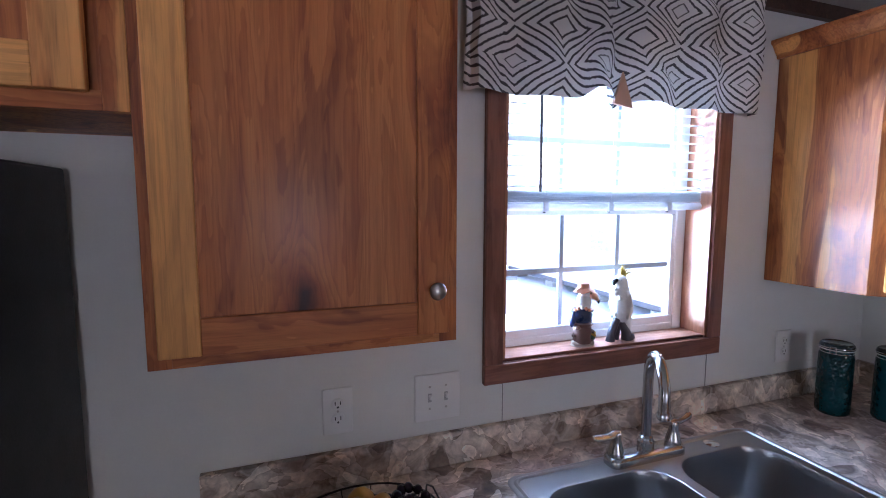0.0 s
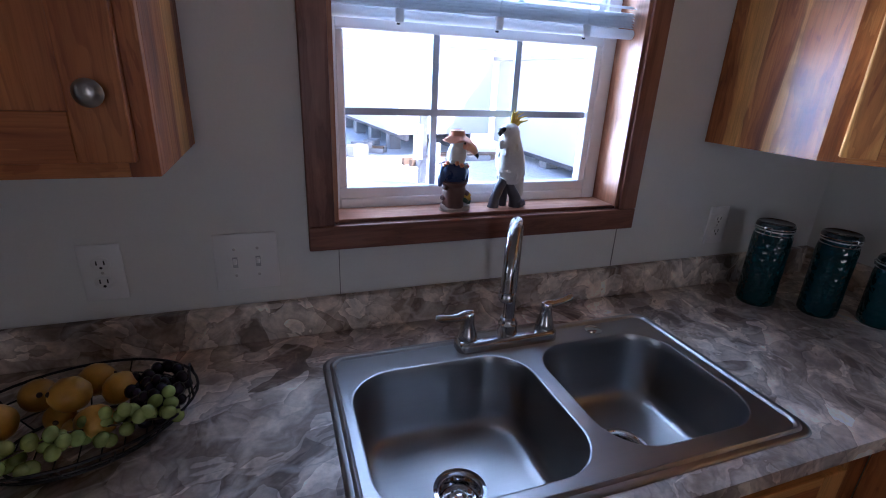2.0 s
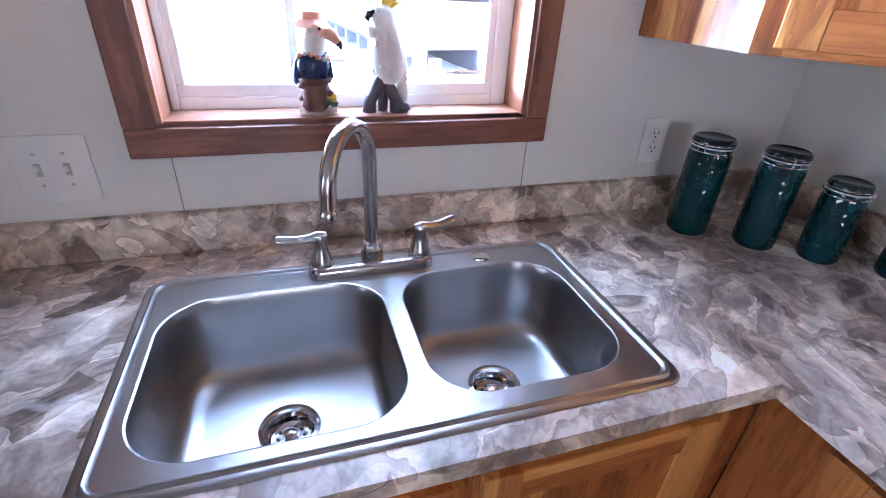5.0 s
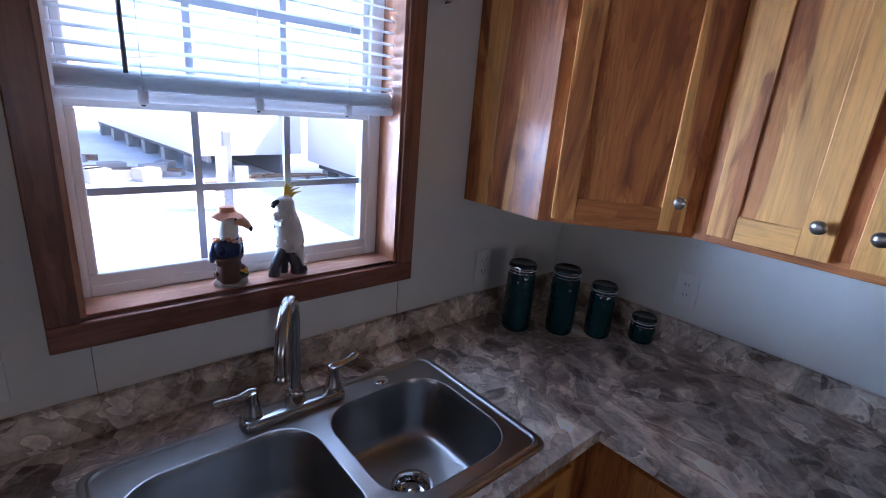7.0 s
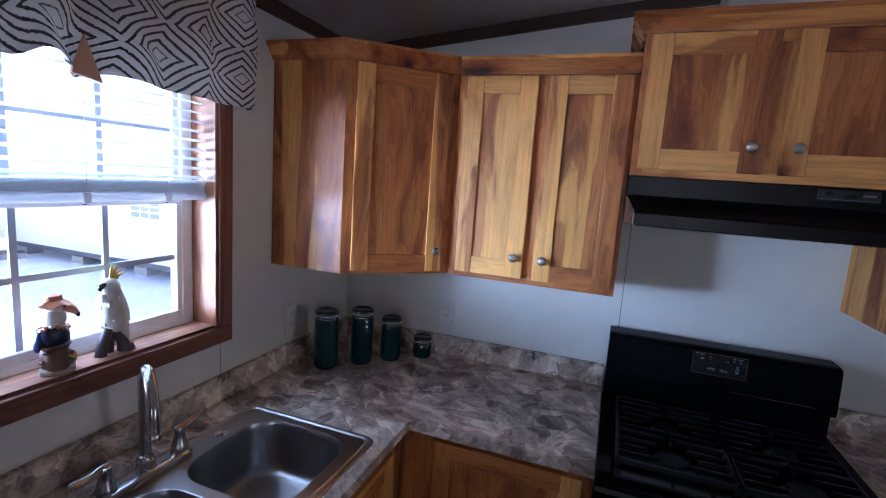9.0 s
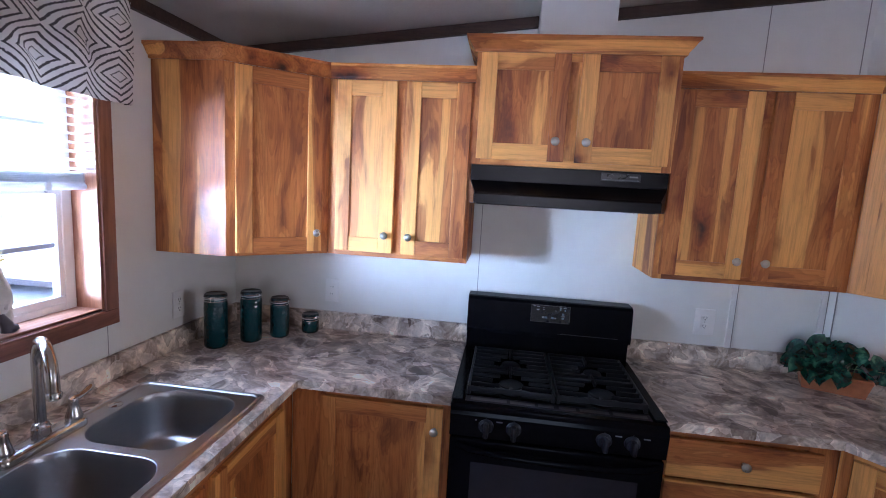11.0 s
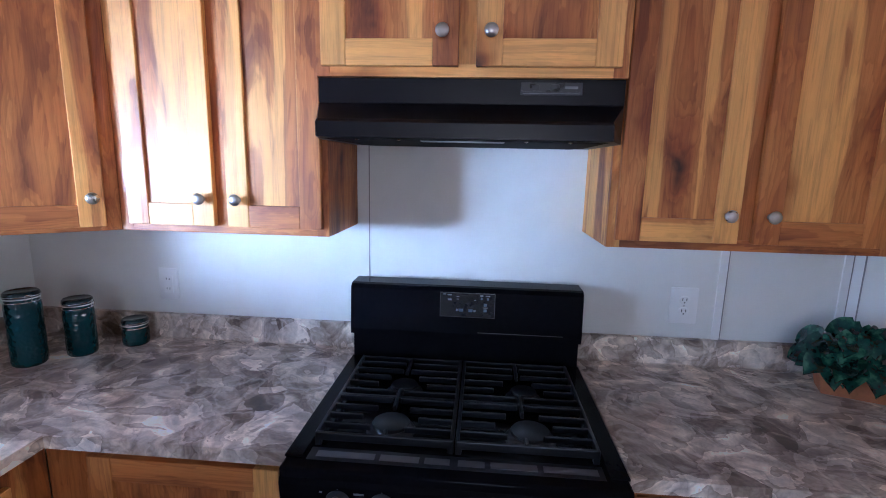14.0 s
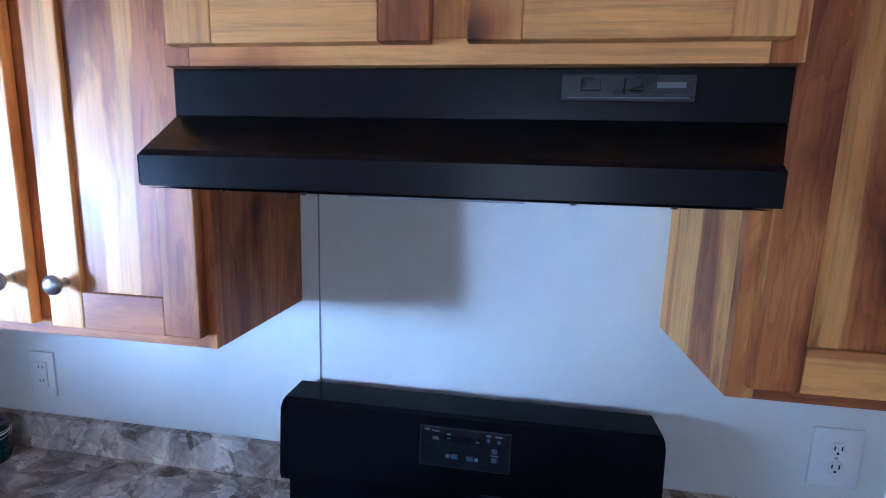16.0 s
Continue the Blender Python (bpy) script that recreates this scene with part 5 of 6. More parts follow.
def toucan(m):
    mats = [fig[k] for k in ("sand", "bark", "navy", "white", "coral", "beak", "black", "yellow", "green")]
    bm = bmesh.new()
    add_ball(bm, (0, 0, 0.010), (0.040, 0.028, 0.0135), mi=0, lump=0.15)
    add_ball(bm, (0, 0, 0.004), (0.041, 0.029, 0.0042), mi=0)
    st = add_lathe(bm, [(0.029, 0.012), (0.026, 0.03), (0.030, 0.05), (0.027, 0.062), (0.034, 0.074), (0.0, 0.078)], 14, pose(-0.004, 0, 0))
    for f in bm.faces:
        if f.calc_center_median().z > 0.018 and f.material_index == 0:
            f.material_index = 1
    for a, z in ((200, 0.062), (20, 0.07), (150, 0.034), (330, 0.045)):
        add_ball(bm, (-0.004 + 0.029 * math.cos(radians(a)), 0.018 * math.sin(radians(a)) - 0.006, z), (0.009, 0.009, 0.007), mi=1, seg=8, lump=0.3)
    add_ball(bm, (-0.004, 0, 0.096), (0.033, 0.025, 0.034), (0, 8, 0), 2, 18, 0.08)
    add_ball(bm, (-0.034, 0.006, 0.092), (0.010, 0.014, 0.030), (0, 10, 0), 2, 12, 0.2)
    add_ball(bm, (0.027, 0.008, 0.094), (0.008, 0.013, 0.028), (0, -10, 0), 2, 12, 0.2)
    add_ball(bm, (-0.002, -0.002, 0.136), (0.0245, 0.021, 0.034), (0, 6, 0), 3, 16)
    for k in range(14):
        a = 2 * math.pi * k / 14
        add_ball(bm, (-0.003 + 0.029 * math.cos(a), 0.023 * math.sin(a), 0.114 + 0.006 * math.sin(a * 2) - 0.004 * math.cos(a - 1.57)), (0.006, 0.006, 0.005), mi=4 if k % 3 else 3, seg=8, lump=0.3)
    add_ball(bm, (0.002, -0.002, 0.160), (0.021, 0.018, 0.018), mi=3)
    add_ball(bm, (0.010, -0.006, 0.160), (0.015, 0.0145, 0.013), mi=5)
    before = set(bm.faces)
    add_tube(bm, [(0.012, -0.003, 0.163), (0.026, -0.004, 0.160), (0.039, -0.005, 0.151), (0.047, -0.006, 0.141)], [0.0155, 0.0155, 0.0125, 0.0085], 12, flat=0.8)
    for f in set(bm.faces) - before:
        f.material_index = 5
    before = set(bm.faces)
    add_tube(bm, [(0.0462, -0.0058, 0.142), (0.051, -0.0065, 0.134), (0.052, -0.0068, 0.128)], [0.0086, 0.006, 0.0014], 12, flat=0.8)
    for f in set(bm.faces) - before:
        f.material_index = 6
    add_ball(bm, (0.010, -0.0195, 0.166), (0.003, 0.0015, 0.003), mi=6, seg=8)
    # straw hat with a ruffled brim
    n = 28
    for r0, z0, r1, z1 in ((0.034, 0.170, 0.020, 0.182), (0.020, 0.182, 0.018, 0.194), (0.018, 0.194, 0.0, 0.198)):
        ra = [bm.verts.new(((r0 * (1 + (0.1 * math.sin(i * 2.6) if r0 > 0.03 else 0)) * math.cos(2 * math.pi * i / n)) - 0.002, r0 * 0.82 * math.sin(2 * math.pi * i / n), z0 + (0.004 * math.cos(i * 0.9) if r0 > 0.03 else 0))) for i in range(n)]
        rb = [bm.verts.new((r1 * math.cos(2 * math.pi * i / n) - 0.002, r1 * 0.82 * math.sin(2 * math.pi * i / n), z1)) for i in range(n)]
        for i in range(n):
            bm.faces.new((ra[i], ra[(i + 1) % n], rb[(i + 1) % n], rb[i])).material_index = 4
        if r0 > 0.03:
            bm.faces.new(ra).material_index = 4
    for dx, dz in ((0.021, 0.040), (0.028, 0.034), (0.017, 0.030), (0.026, 0.042), (0.022, 0.028)):
        add_ball(bm, (dx, -0.017, dz), (0.009, 0.004, 0.006), (0, dx * 900, 0), 7 if dz > 0.033 else 8, 8, 0.3)
    add_ball(bm, (0.032, -0.008, 0.024), (0.008, 0.006, 0.008), mi=8, seg=8, lump=0.3)
    return solid("bird_figurine", bm, mats, "glazed toucan figurine in an orange straw hat on the sill", "figurine", m=m, smooth=True)


def cockatoo(m):
    mats = [fig[k] for k in ("grey_bark", "white", "black", "lemon")]
    bm = bmesh.new()
    for p, r in ((((-0.032, 0, 0.002), (-0.030, 0, 0.025), (-0.020, 0, 0.055), (-0.008, 0, 0.085)), (0.013, 0.011, 0.011, 0.010)), (((0.022, -0.006, 0.002), (0.018, -0.005, 0.03), (0.006, 0, 0.058), (-0.002, 0.0, 0.09)), (0.017, 0.013, 0.011, 0.009)), (((-0.004, 0.010, 0.002), (-0.004, 0.008, 0.04), (-0.002, 0.004, 0.075)), (0.009, 0.010, 0.009))):
        add_tube(bm, p, list(r), 12)
    add_ball(bm, (0.026, -0.010, 0.012), (0.017, 0.014, 0.0125), mi=0, lump=0.2)
    before = set(bm.faces)
    # body, neck and head turned in one feathered form, leaning
    prof = [(0.0, 0.062), (0.012, 0.066), (0.021, 0.085), (0.0265, 0.11), (0.0275, 0.13), (0.0245, 0.155), (0.020, 0.178), (0.0185, 0.195), (0.0185, 0.208), (0.015, 0.220), (0.008, 0.2265), (0.0, 0.228)]
    rings = []
    n = 22
    for r, z in prof:
        r *= 1.22 - 0.6 * max(0.0, z - 0.16)
        if r == 0:
            rings.append([bm.verts.new((0.008 - (z - 0.062) * 0.09, 0, z))])
        else:
            rings.append([bm.verts.new((0.008 - (z - 0.062) * 0.09 + r * math.cos(2 * math.pi * i / n) * (1 + 0.05 * math.sin(7 * i + z * 500)), 0.88 * r * math.sin(2 * math.pi * i / n) * (1 + 0.05 * math.cos(5 * i + z * 700)), z)) for i in range(n)])
    for a, b in zip(rings, rings[1:]):
        for i in range(n):
            j = (i + 1) % n
            if len(a) == 1:
                bm.faces.new((a[0], b[i], b[j]))
            elif len(b) == 1:
                bm.faces.new((a[i], a[j], b[0]))
            else:
                bm.faces.new((a[i], a[j], b[j], b[i]))
    for f in set(bm.faces) - before:
        f.material_index = 1
    add_ball(bm, (0.027, 0.004, 0.118), (0.012, 0.017, 0.044), (0, -8, 0), 1, 14, 0.15)
    add_ball(bm, (0.030, 0.004, 0.062), (0.011, 0.008, 0.040), (0, -10, 0), 1, 12, 0.15)
    add_ball(bm, (0.033, 0.004, 0.086), (0.007, 0.010, 0.022), (0, -14, 0), 1, 10, 0.15)
    for k in range(26):
        a, z = 2.4 * k, 0.085 + 0.0035 * k
        add_ball(bm, (0.006 - (z - 0.062) * 0.09 + 0.0245 * math.cos(a), 0.0215 * math.sin(a), z), (0.007, 0.007, 0.012), mi=1, seg=8, lump=0.35)
    before = set(bm.faces)
    add_tube(bm, [(-0.020, -0.004, 0.212), (-0.029, -0.005, 0.209), (-0.0325, -0.005, 0.200), (-0.030, -0.005, 0.194)], [0.0075, 0.0075, 0.005, 0.0015], 12)
    for f in set(bm.faces) - before:
        f.material_index = 2
    add_ball(bm, (-0.013, -0.0145, 0.213), (0.0032, 0.002, 0.0032), mi=2, seg=8)
    for k, (dx, dz) in enumerate(((0.006, 0.046), (0.016, 0.044), (0.026, 0.037), (0.033, 0.028), (0.034, 0.016), (-0.002, 0.036))):
        before = set(bm.faces)
        s = Vector((-0.004 + 0.002 * k, 0, 0.218))
        add_tube(bm, [s, s + Vector((dx * 0.4, 0.001 * k, dz * 0.75)), s + Vector((dx, 0.001 * k, dz))], [0.0065, 0.0048, 0.0008], 8, flat=0.5)
        for f in set(bm.faces) - before:
            f.material_index = 3
    return solid("bird_figurine", bm, mats, "white cockatoo figurine with a yellow crest on the sill", "figurine", m=m, smooth=True)


toucan(pose(-1.294, 0.030, SILL, 0, 0, 4))
cockatoo(pose(-1.150, 0.036, SILL, 0, 0, 4) @ Matrix.Diagonal((1.18, 1.1, 0.93, 1)))

# ---- teal jars ----
teal, tnt, tb = material("teal_pressed_glass")
tvec = coords(tnt)
dim = tnt.nodes.new("ShaderNodeTexVoronoi")
dim.inputs["Scale"].default_value = 85
tnt.links.new(tvec, dim.inputs["Vector"])
tb.inputs["Base Color"].default_value = (0.0006, 0.038, 0.044, 1)
tb.inputs["Roughness"].default_value, tb.inputs["IOR"].default_value = 0.09, 1.5
tb.inputs["Transmission Weight"].default_value = 0.12
bump(tnt, tb, dim.outputs["Distance"], 0.5, 0.004)
jar_lid_mat = plain("dark_glass_lid", (0.006, 0.020, 0.024), 0.12, relief=0)
gasket = plain("white_gasket", (0.62, 0.64, 0.63), 0.4, relief=0)
for jx, jy, jr, jh, lab in ((-0.402, -0.150, 0.049, 0.243, "tall teal pressed-glass clamp-lid jar on the counter"), (-0.288, -0.252, 0.0475, 0.238, "tall teal pressed-glass clamp-lid jar beside the corner"), (-0.192, -0.345, 0.044, 0.192, "medium teal glass clamp-lid jar on the counter"), (-0.088, -0.456, 0.0425, 0.094, "small squat teal glass clamp-lid jar on the counter")):
    j = thing("storage_jar", lab, "jar", pose(jx, jy, CT, 0, 0, 40 * jx * 10), "teal jars in the corner")
    nb = 0.90
    body = [(0.0, 0.002), (jr * 0.86, 0.0), (jr * 0.97, 0.006), (jr, 0.016)]
    steps = 6
    body += [(jr * (1 + 0.016 * math.sin(3.1 * k)), 0.016 + (jh - 0.062) * k / steps) for k in range(1, steps + 1)]
    body += [(jr * 0.97, jh - 0.036), (jr * nb, jh - 0.028), (jr * nb, jh - 0.022), (0.0, jh - 0.022)]
    part("glass_body", lathe(body, 30), teal, j, smooth=True)
    part("gasket", lathe([(jr * 0.90, jh - 0.022), (jr * 0.985, jh - 0.0215), (jr * 0.985, jh - 0.0185), (jr * 0.90, jh - 0.018)], 30), gasket, j, "white rubber gasket", smooth=True)
    lid = part("lid", lathe([(0.0, jh - 0.018), (jr * 0.97, jh - 0.018), (jr * 0.99, jh - 0.012), (jr * 0.96, jh - 0.004), (jr * 0.88, jh), (jr * 0.80, jh - 0.002), (0.0, jh - 0.003)], 30), jar_lid_mat, j, "dark glass lid", smooth=True)
    circle = lambda r, z: [(r * math.cos(2 * math.pi * i / 30), r * math.sin(2 * math.pi * i / 30), z) for i in range(30)]
    part("wire_band", add_tube(bmesh.new(), circle(jr * 0.94, jh - 0.031), 0.0016, 6, True), bright_chrome, j, "steel wire clamp", smooth=True)
    part("wire_band", add_tube(bmesh.new(), circle(jr * 1.0, jh - 0.0125), 0.0014, 6, True), bright_chrome, j, smooth=True)
    part("clasp", add_tube(bmesh.new(), [(jr * 1.0, -0.008, jh - 0.031), (jr * 1.06, -0.008, jh - 0.02), (jr * 1.02, -0.008, jh - 0.008), (jr * 1.02, 0.008, jh - 0.008), (jr * 1.06, 0.008, jh - 0.02), (jr * 1.0, 0.008, jh - 0.031)], 0.0014, 6), bright_chrome, j, smooth=True)
    part("hinge", add_tube(bmesh.new(), [(-jr * 0.98, -0.006, jh - 0.031), (-jr * 1.06, -0.006, jh - 0.018), (-jr * 1.06, 0.006, jh - 0.018), (-jr * 0.98, 0.006, jh - 0.031)], 0.0014, 6), bright_chrome, j, smooth=True)

# ---- potted plant ----
rng = random.Random(7)
terra = plain("terracotta_wood", (0.34, 0.115, 0.042), 0.6, 0, 50, 0.25, 0.4)
leaf_mat, lnt, lb = material("glossy_green_leaf")
lvec = coords(lnt)
ln = noise_of(lnt, lvec, 26, 3)
lnt.links.new(ramp(lnt, ln.outputs[0], [(0.38, (0.003, 0.030, 0.026)), (0.54, (0.008, 0.070, 0.050)), (0.66, (0.05, 0.20, 0.12))]).outputs[0], lb.inputs["Base Color"])
lb.inputs["Roughness"].default_value = 0.16
lb.inputs["Coat Weight"].default_value, lb.inputs["Coat Roughness"].default_value = 0.8, 0.12
bump(lnt, lb, ln.outputs[0], 0.3, 0.003)
plant = thing("potted_plant", "glossy green pothos leaves in a brown trough", "plant", pose(-0.178, -2.812, CT, 0, 0, -112) @ Matrix.Diagonal((1, 1, 1.1, 1)))
bm = bmesh.new()
o0 = [bm.verts.new(p) for p in ((-0.105, -0.042, 0), (0.105, -0.042, 0), (0.105, 0.042, 0), (-0.105, 0.042, 0))]
o1 = [bm.verts.new(p) for p in ((-0.122, -0.052, 0.072), (0.122, -0.052, 0.072), (0.122, 0.052, 0.072), (-0.122, 0.052, 0.072))]
o2 = [bm.verts.new(p) for p in ((-0.112, -0.043, 0.072), (0.112, -0.043, 0.072), (0.112, 0.043, 0.072), (-0.112, 0.043, 0.072))]
o3 = [bm.verts.new(p) for p in ((-0.108, -0.04, 0.055), (0.108, -0.04, 0.055), (0.108, 0.04, 0.055), (-0.108, 0.04, 0.055))]
bm.faces.new(o0)
bridge(bm, o0, o1), bridge(bm, o1, o2), bridge(bm, o2, o3)
bm.faces.new(o3)
part("trough", bm, terra, plant, "reddish brown planter trough")
part("trough_band", box(-0.121, 0.121, -0.0545, -0.0505, 0.058, 0.068, 0.001), terra, plant)


def leaf(length, width):
    """A heart-shaped leaf in its own frame: stalk at the origin, tip along +y, folded along the rib."""
    bm = bmesh.new()
    rows = []
    for k in range(8):
        t = k / 7
        wd = width * (math.sin(math.pi * min(1, 0.12 + 0.88 * t) ** 0.75) ** 0.8) if t < 1 else 0.0
        y = length * t - (0.10 * length * (1 - t) ** 3)
        z = -0.35 * length * t * t + 0.1 * length * t
        row = []
        for s in (-1, -0.5, 0, 0.5, 1):
            row.append(bm.verts.new((s * wd / 2, y - (0.06 * length * abs(s) if k == 0 else 0), z + abs(s) * wd * 0.16 + 0.006 * math.sin(5 * t + 3 * s) * abs(s))))
        rows.append(row)
    for a, b in zip(rows, rows[1:]):
        for i in range(4):
            bm.faces.new((a[i], a[i + 1], b[i + 1], b[i]))
    return finish(bm, "leaf", leaf_mat, True)


leaf_meshes = [leaf(l, w_) for l, w_ in ((0.076, 0.070), (0.066, 0.062), (0.080, 0.072), (0.056, 0.052))]
stem_mat = plain("plant_stem", (0.05, 0.11, 0.03), 0.5, relief=0)
for k in range(60):
    u, side = rng.uniform(-1, 1), rng.uniform(-1, 1)
    up = rng.uniform(0.0, 1.0)
    base = Vector((u * 0.09, side * 0.03, 0.055))
    spot = Vector((u * 0.125, side * 0.055 * (1.2 - up * 0.6), 0.085 + up * 0.105 * (1 - 0.45 * u * u)))
    tip = Vector((u * 0.9 + rng.uniform(-0.5, 0.5), side * 0.9 - 0.35 + rng.uniform(-0.4, 0.4), rng.uniform(-1.0, -0.25)))
    if k in (3, 17):
        spot, tip = Vector((0.165, 0.0, 0.105 + 0.02 * (k == 17))), Vector((1, -0.1, 0.35 if k == 17 else -0.1))
    tip.normalize()
    normal = Vector((u * 0.5 + rng.uniform(-0.3, 0.3), -1.0 + rng.uniform(-0.3, 0.3), 0.55))
    normal = (normal - tip * normal.dot(tip)).normalized()
    across = tip.cross(normal)
    lf = new("leaf", leaf_meshes[k % 4])
    lf.parent = plant
    lf.matrix_basis = Matrix.Translation(spot) @ Matrix((across, tip, normal)).transposed().to_4x4()
    if k % 3 == 0:
        part("stem", add_tube(bmesh.new(), [base, base.lerp(spot, 0.5) + Vector((0, 0, 0.02)), spot], 0.0016, 5), stem_mat, plant)

# ---- fruit basket ----
wire = plain("black_wire", (0.012, 0.010, 0.010), 0.4, 0.3, relief=0)
BXC, BYC = -2.035, -0.262
basket = thing("fruit_basket", "black wire basket on the counter holding fruit", "basket", pose(BXC, BYC, CT, 0, 0, 8))
oval = lambda a, b, z, n=40: [(a * math.cos(2 * math.pi * i / n), b * math.sin(2 * math.pi * i / n), z) for i in range(n)]
for a, b, z, r in ((0.175, 0.135, 0.062, 0.0024), (0.160, 0.122, 0.042, 0.0016), (0.132, 0.100, 0.018, 0.0016), (0.105, 0.078, 0.0025, 0.0024)):
    part("hoop", add_tube(bmesh.new(), oval(a, b, z), r, 6, True), wire, basket)
for k in range(16):
    a = 2 * math.pi * k / 16
    c, s = math.cos(a), math.sin(a)
    part("rib", add_tube(bmesh.new(), [(0.105 * c, 0.078 * s, 0.0025), (0.132 * c, 0.100 * s, 0.018), (0.160 * c, 0.122 * s, 0.042), (0.175 * c, 0.135 * s, 0.062)], 0.0014, 5), wire, basket)
for k in range(-3, 4):
    q = (1 - (k * 0.03 / 0.105) ** 2) ** 0.5 * 0.078
    part("base_wire", add_tube(bmesh.new(), [(k * 0.03, -q, 0.0025), (k * 0.03, q, 0.0025)], 0.0012, 5), wire, basket)
part("handle", add_tube(bmesh.new(), [(0.168, 0.04, 0.062), (0.165, 0.03, 0.085), (0.165, 0.0, 0.097), (0.166, -0.03, 0.085), (0.168, -0.04, 0.062)], 0.002, 6), wire, basket)
lemon_mat = plain("yellow_orange_fruit", (0.55, 0.27, 0.03), 0.45, 0, 120, 0.12, 0.25)
stalk = plain("fruit_stalk", (0.07, 0.04, 0.02), 0.7, relief=0)
bmat = pose(BXC, BYC, CT, 0, 0, 8)
for k, (x, y, z, r, ry) in enumerate(((-0.055, 0.052, 0.070, 0.035, 20), (0.022, 0.062, 0.072, 0.036, 80), (0.058, 0.03, 0.066, 0.034, 140), (-0.095, 0.0, 0.068, 0.036, 210), (-0.002, 0.006, 0.088, 0.037, 300), (0.035, -0.052, 0.066, 0.035, 250), (-0.115, -0.070, 0.068, 0.035, 30), (-0.03, 0.03, 0.035, 0.03, 0), (0.0, -0.02, 0.034, 0.03, 90))):
    r *= 0.76
    prof = [(0.0, -r * 1.08), (r * 0.25, -r * 1.03), (r * 0.7, -r * 0.76), (r * 0.97, -r * 0.25), (r, r * 0.1), (r * 0.86, r * 0.55), (r * 0.5, r * 0.93), (r * 0.22, r * 1.08), (0.0, r * 1.13)]
    f = thing("lemon", "yellow-orange lemon-like fruit in the wire basket", "fruit", bmat @ pose(x, y, z, 75 if k % 2 else 60, 0, ry), "fruit in the basket")
    part("flesh", lathe(prof, 20), lemon_mat, f, smooth=True)
    part("stalk_end", lathe([(0.0045, r * 1.09), (0.0035, r * 1.16), (0.0, r * 1.17)], 8), stalk, f)
for name, lab, colr, spots in (("green_grapes", "pale green grapes hanging over the basket's edge", (0.30, 0.36, 0.10), [(-0.15 + 0.0058 * i + 0.005 * math.sin(i * 5), -0.116 - 0.020 * math.cos(i * 2.1) + 0.0013 * i, 0.068 + 0.014 * math.sin(i * 1.7)) for i in range(52)]),
                               ("dark_grapes", "dark purple grapes at the end of the basket", (0.022, 0.012, 0.022), [(0.115 + 0.042 * math.cos(i * 2.4) * (i / 44) ** 0.5, 0.012 + 0.062 * math.sin(i * 2.4) * (i / 44) ** 0.5, 0.056 + 0.020 * math.cos(i * 1.3)) for i in range(44)])):
    gm, gnt2, gb2 = material(name + "_skin")
    gb2.inputs["Base Color"].default_value = (*colr, 1)
    gb2.inputs["Roughness"].default_value = 0.22
    gb2.inputs["Subsurface Weight"].default_value = 0.0
    gn = noise_of(gnt2, coords(gnt2), 60, 3)
    gnt2.links.new(ramp(gnt2, gn.outputs[0], [(0.3, tuple(c * 0.8 for c in colr)), (0.7, tuple(c * 1.2 for c in colr))]).outputs[0], gb2.inputs["Base Color"])
    bunch = thing(name, lab, "grapes", bmat)
    bm = bmesh.new()
    add_ball(bm, (0, 0, 0), (0.0105, 0.0105, 0.012), seg=12)
    gme = finish(bm, "grape", gm, True)
    for p in spots:
        g = new("grape", gme)
        g.parent = bunch
        g.matrix_basis = pose(*p, rng.uniform(-60, 60), rng.uniform(-60, 60), 0)
    part("stalk", add_tube(bmesh.new(), [spots[0], Vector(spots[len(spots) // 2]) + Vector((0, 0, 0.006)), spots[-1]], 0.0016, 5), stalk, bunch)

# ---- outside the window ----
GZ = -1.0
snow = plain("trodden_snow", (0.80, 0.81, 0.83), 0.9, 0, 9.0, 0.14, 0.6, depth=0.04)
siding = plain("white_siding", (0.70, 0.71, 0.72), 0.55, 0, 30, 0.04, 0.05)
skirt_dark = plain("dark_crawl_space", (0.17, 0.17, 0.185), 0.9)
concrete = plain("concrete_block", (0.36, 0.35, 0.34), 0.9, 0, 40, 0.15, 0.3)
lumber = plain("weathered_lumber", (0.24, 0.16, 0.11), 0.85, 0, 25, 0.3, 0.3)
steel_grey = plain("galvanised_box", (0.50, 0.53, 0.58), 0.5, 0.4, 30, 0.1, 0.05)
grey_timber = plain("grey_weathered_timber", (0.22, 0.23, 0.26), 0.85, 0, 25, 0.3, 0.3)
# roof colour whitened to merge with the overexposed glare outside
roof_mat = plain("whitened_roof", (0.6, 0.6, 0.62), 0.9, 0, 60, 0.2, 0.4)
bm = bmesh.new()
bmesh.ops.create_grid(bm, x_segments=60, y_segments=60, size=300)
for v in bm.verts:
    d = v.co.length
    v.co.z = GZ + (0.35 * noise.noise(v.co * 0.02) * min(1, max(0, d - 30) / 60))
solid("ground", bm, snow, "yard under trodden snow", "ground", kind="structure")


pane_blue = plain("far_window_glass", (0.20, 0.26, 0.32), 0.15, relief=0)


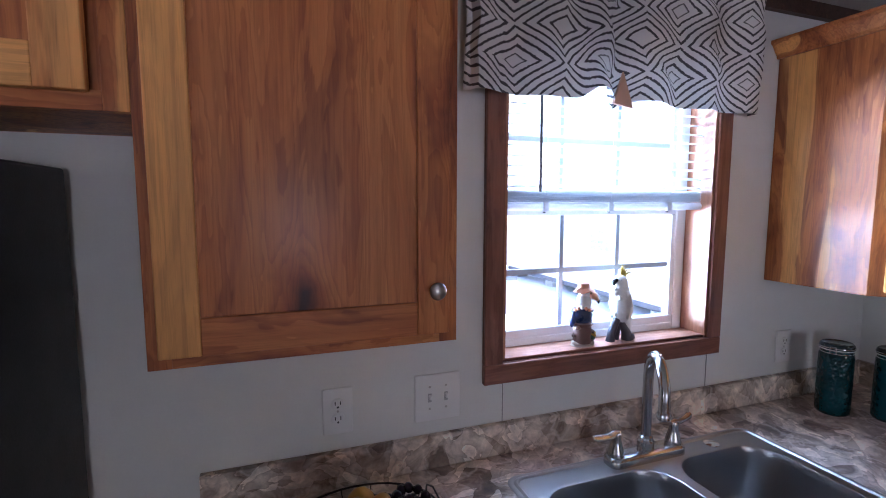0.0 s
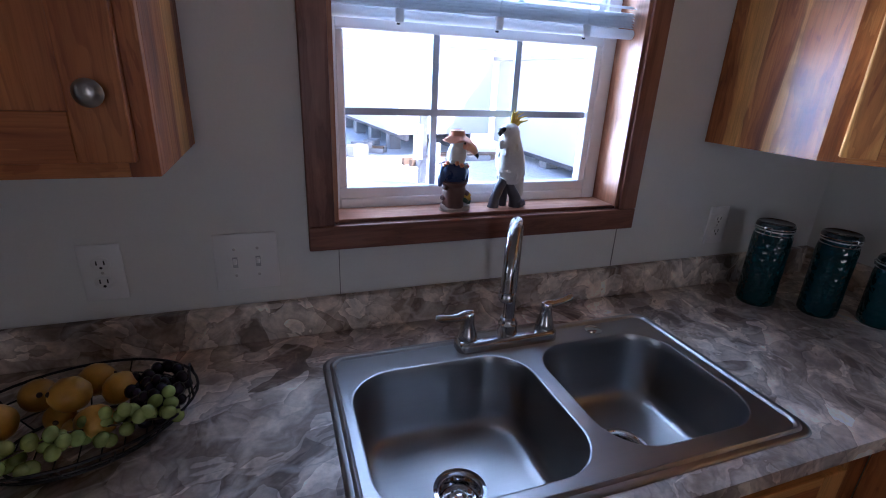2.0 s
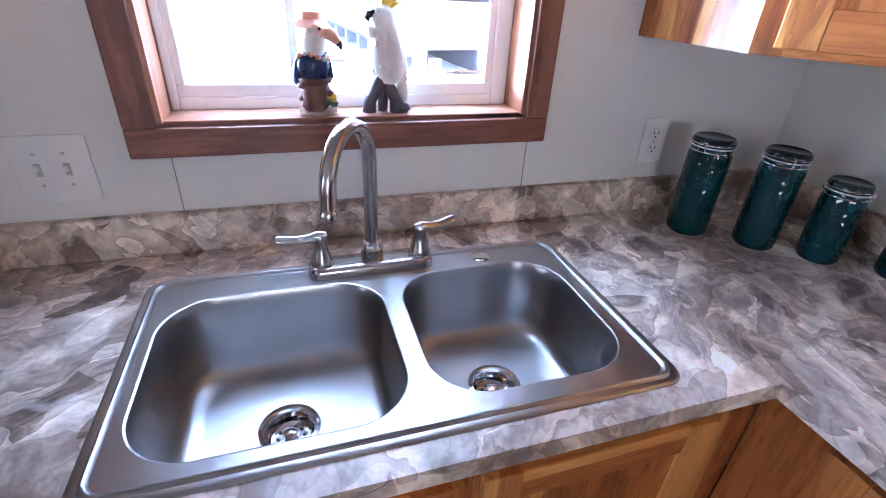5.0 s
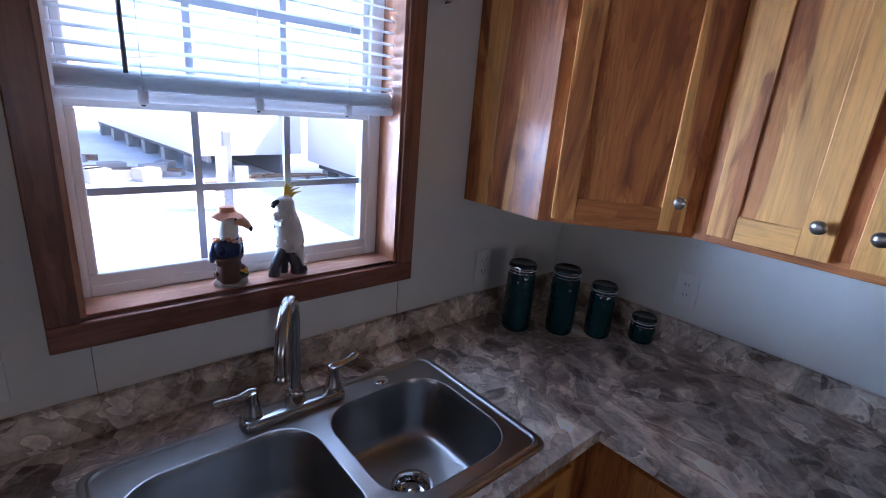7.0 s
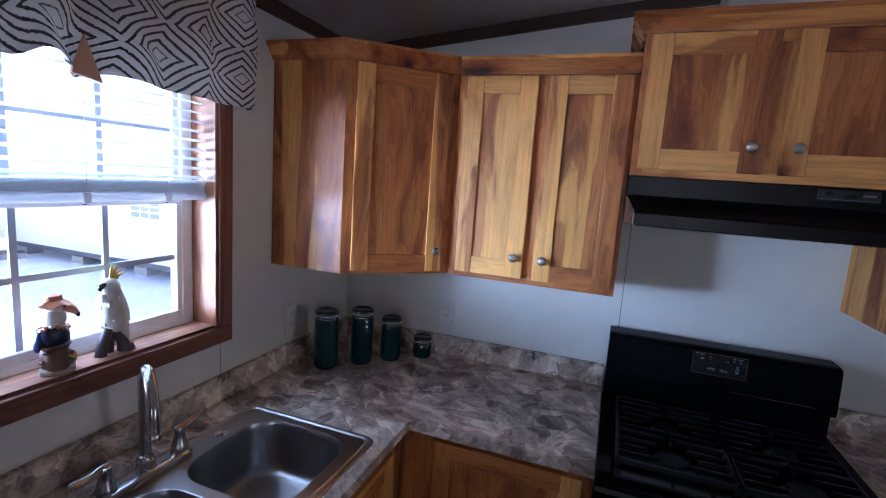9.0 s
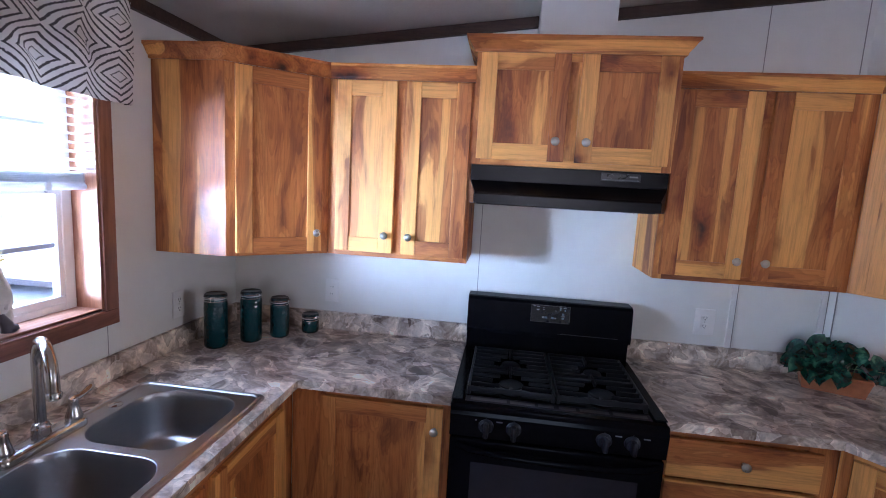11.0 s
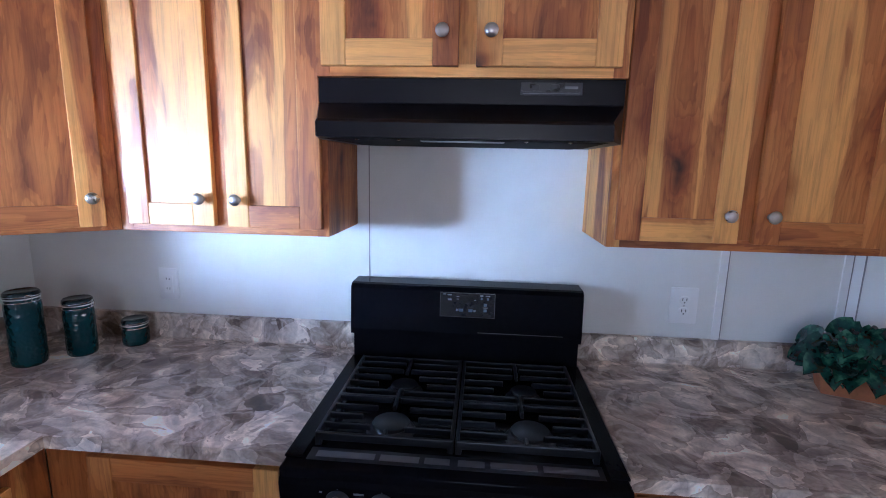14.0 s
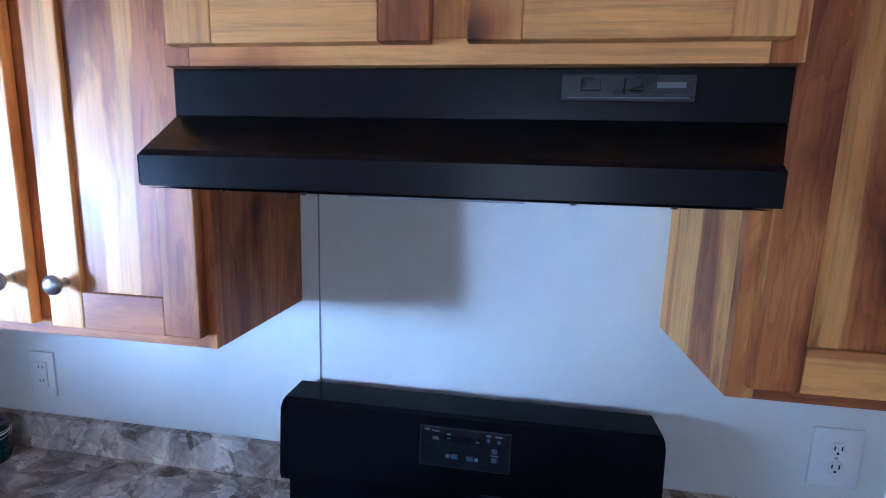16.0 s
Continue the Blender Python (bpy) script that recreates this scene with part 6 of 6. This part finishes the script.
def mobile_home(name, label, m, length, depth, wall_h, lift, windows):
    """A raised manufactured home: x along its front wall, front towards -y, foot of the siding at lift above the ground."""
    h = thing(name, label, "house", m)
    part("wall", box(0, length, 0, depth, lift, lift + wall_h), siding, h)
    for i in range(int(wall_h / 0.2)):
        part("siding_board", side_prism([(-0.004, lift + 0.2 * i), (-0.022, lift + 0.2 * i), (-0.006, lift + 0.2 * i + 0.198), (-0.004, lift + 0.2 * i + 0.198)], -0.01, length + 0.01), siding, h)
    part("roof", side_prism([(-0.35, lift + wall_h), (depth + 0.35, lift + wall_h), (depth + 0.35, lift + wall_h + 0.1), (depth / 2, lift + wall_h + 0.92), (-0.35, lift + wall_h + 0.1)], -0.3, length + 0.3), roof_mat, h)
    part("floor_beam", box(0.2, length - 0.2, 0.3, 0.42, lift - 0.22, lift), skirt_dark, h)
    # dark panel stands in for the shade beneath the raised floor
    part("crawl_space", box(0.3, length - 0.3, depth - 0.6, depth - 0.5, 0, lift), skirt_dark, h)
    for k in range(int(length / 2.2)):
        part("pier", box(0.6 + 2.2 * k, 1.0 + 2.2 * k, 0.25, 0.65, 0, lift - 0.22), concrete, h)
    for x0, x1, z0, z1 in windows:
        wv = part("window", box(x0 - 0.06, x1 + 0.06, -0.05, -0.005, z0 - 0.06, z1 + 0.06), vinyl_white, h)
        part("pane", box(x0, x1, -0.054, -0.045, z0, z1), pane_blue, wv)
        for i in (1, 2):
            part("muntin", box(x0 + (x1 - x0) * i / 3 - 0.02, x0 + (x1 - x0) * i / 3 + 0.02, -0.062, -0.053, z0, z1), vinyl_white, wv)
        for i in (1, 2, 3):
            part("muntin", box(x0, x1, -0.061, -0.0535, z0 + (z1 - z0) * i / 4 - 0.02, z0 + (z1 - z0) * i / 4 + 0.02), vinyl_white, wv)
    return h


mobile_home("neighbour_house", "white-sided raised manufactured home with a grid window", pose(5.55, 14.3, GZ, 0, 0, -90), 12.0, 4.2, 2.6, 0.4, [(5.35, 6.2, 1.42, 1.95)])
mobile_home("far_house", "white-sided manufactured home on dark piers across the yard", pose(0.57, 27.0, GZ, 0, 0, -84.4), 13.6, 3.2, 2.6, 0.7, [(3.0, 4.0, 1.7, 2.8)])
post = thing("utility_post", "grey wooden utility post with a meter box", "post", pose(1.55, 9.7, GZ))
part("pole", box(-0.08, 0.08, -0.08, 0.08, 0, 1.72, 0.01), grey_timber, post)
part("meter_box", box(-0.26, -0.06, -0.22, -0.081, 0.62, 1.42, 0.01), steel_grey, post)
part("breaker_box", box(0.10, 0.38, -0.2, -0.081, 0.55, 1.0, 0.01), steel_grey, post)
part("box_door", box(-0.24, -0.08, -0.228, -0.2205, 0.66, 1.1, 0.003), steel_grey, post)
part("meter", lathe([(0.07, 0), (0.07, 0.05), (0.05, 0.08), (0, 0.09)], 16, pose(-0.16, -0.22, 1.26, 90)), steel_grey, post)
part("conduit", add_tube(bmesh.new(), [(0.1, -0.14, 0.55), (0.1, -0.14, 0.0)], 0.025, 8), steel_grey, post)
part("cable", add_tube(bmesh.new(), [(-0.02, -0.1, 0.6), (-0.16, -0.12, 0.3), (-0.2, -0.2, 0.03)], 0.012, 6), skirt_dark, post)
rng2 = random.Random(11)
for k in range(9):
    x, y = 0.2 + rng2.uniform(-1.2, 1.0), 15.5 + rng2.uniform(-1.5, 2.5)
    if k < 4:
        x, y = 2.6 + 0.7 * k, 12.4 + 0.25 * k
    pile = thing("lumber_stack", "low stack of weathered boards in the yard", "lumber", pose(x, y, GZ, 0, 0, rng2.uniform(-30, 30)), "building rubble in the yard")
    for i in range(4):
        part("board", box(-0.7 + rng2.uniform(-0.2, 0.2), 0.7 + rng2.uniform(-0.2, 0.2), -0.3 + 0.15 * i, -0.17 + 0.15 * i, 0, 0.12 + rng2.uniform(0, 0.1)), lumber if i % 2 else concrete, pile)
for k in range(6):
    blk = thing("concrete_block", "grey concrete block lying in the yard", "block", pose(0.4 + rng2.uniform(-1.0, 1.2), 13.6 + rng2.uniform(0, 1.5), GZ, 0, 0, rng2.uniform(0, 90)), "building rubble in the yard")
    part("block", box(-0.3, 0.3, -0.2, 0.2, 0, 0.35, 0.02), concrete, blk)
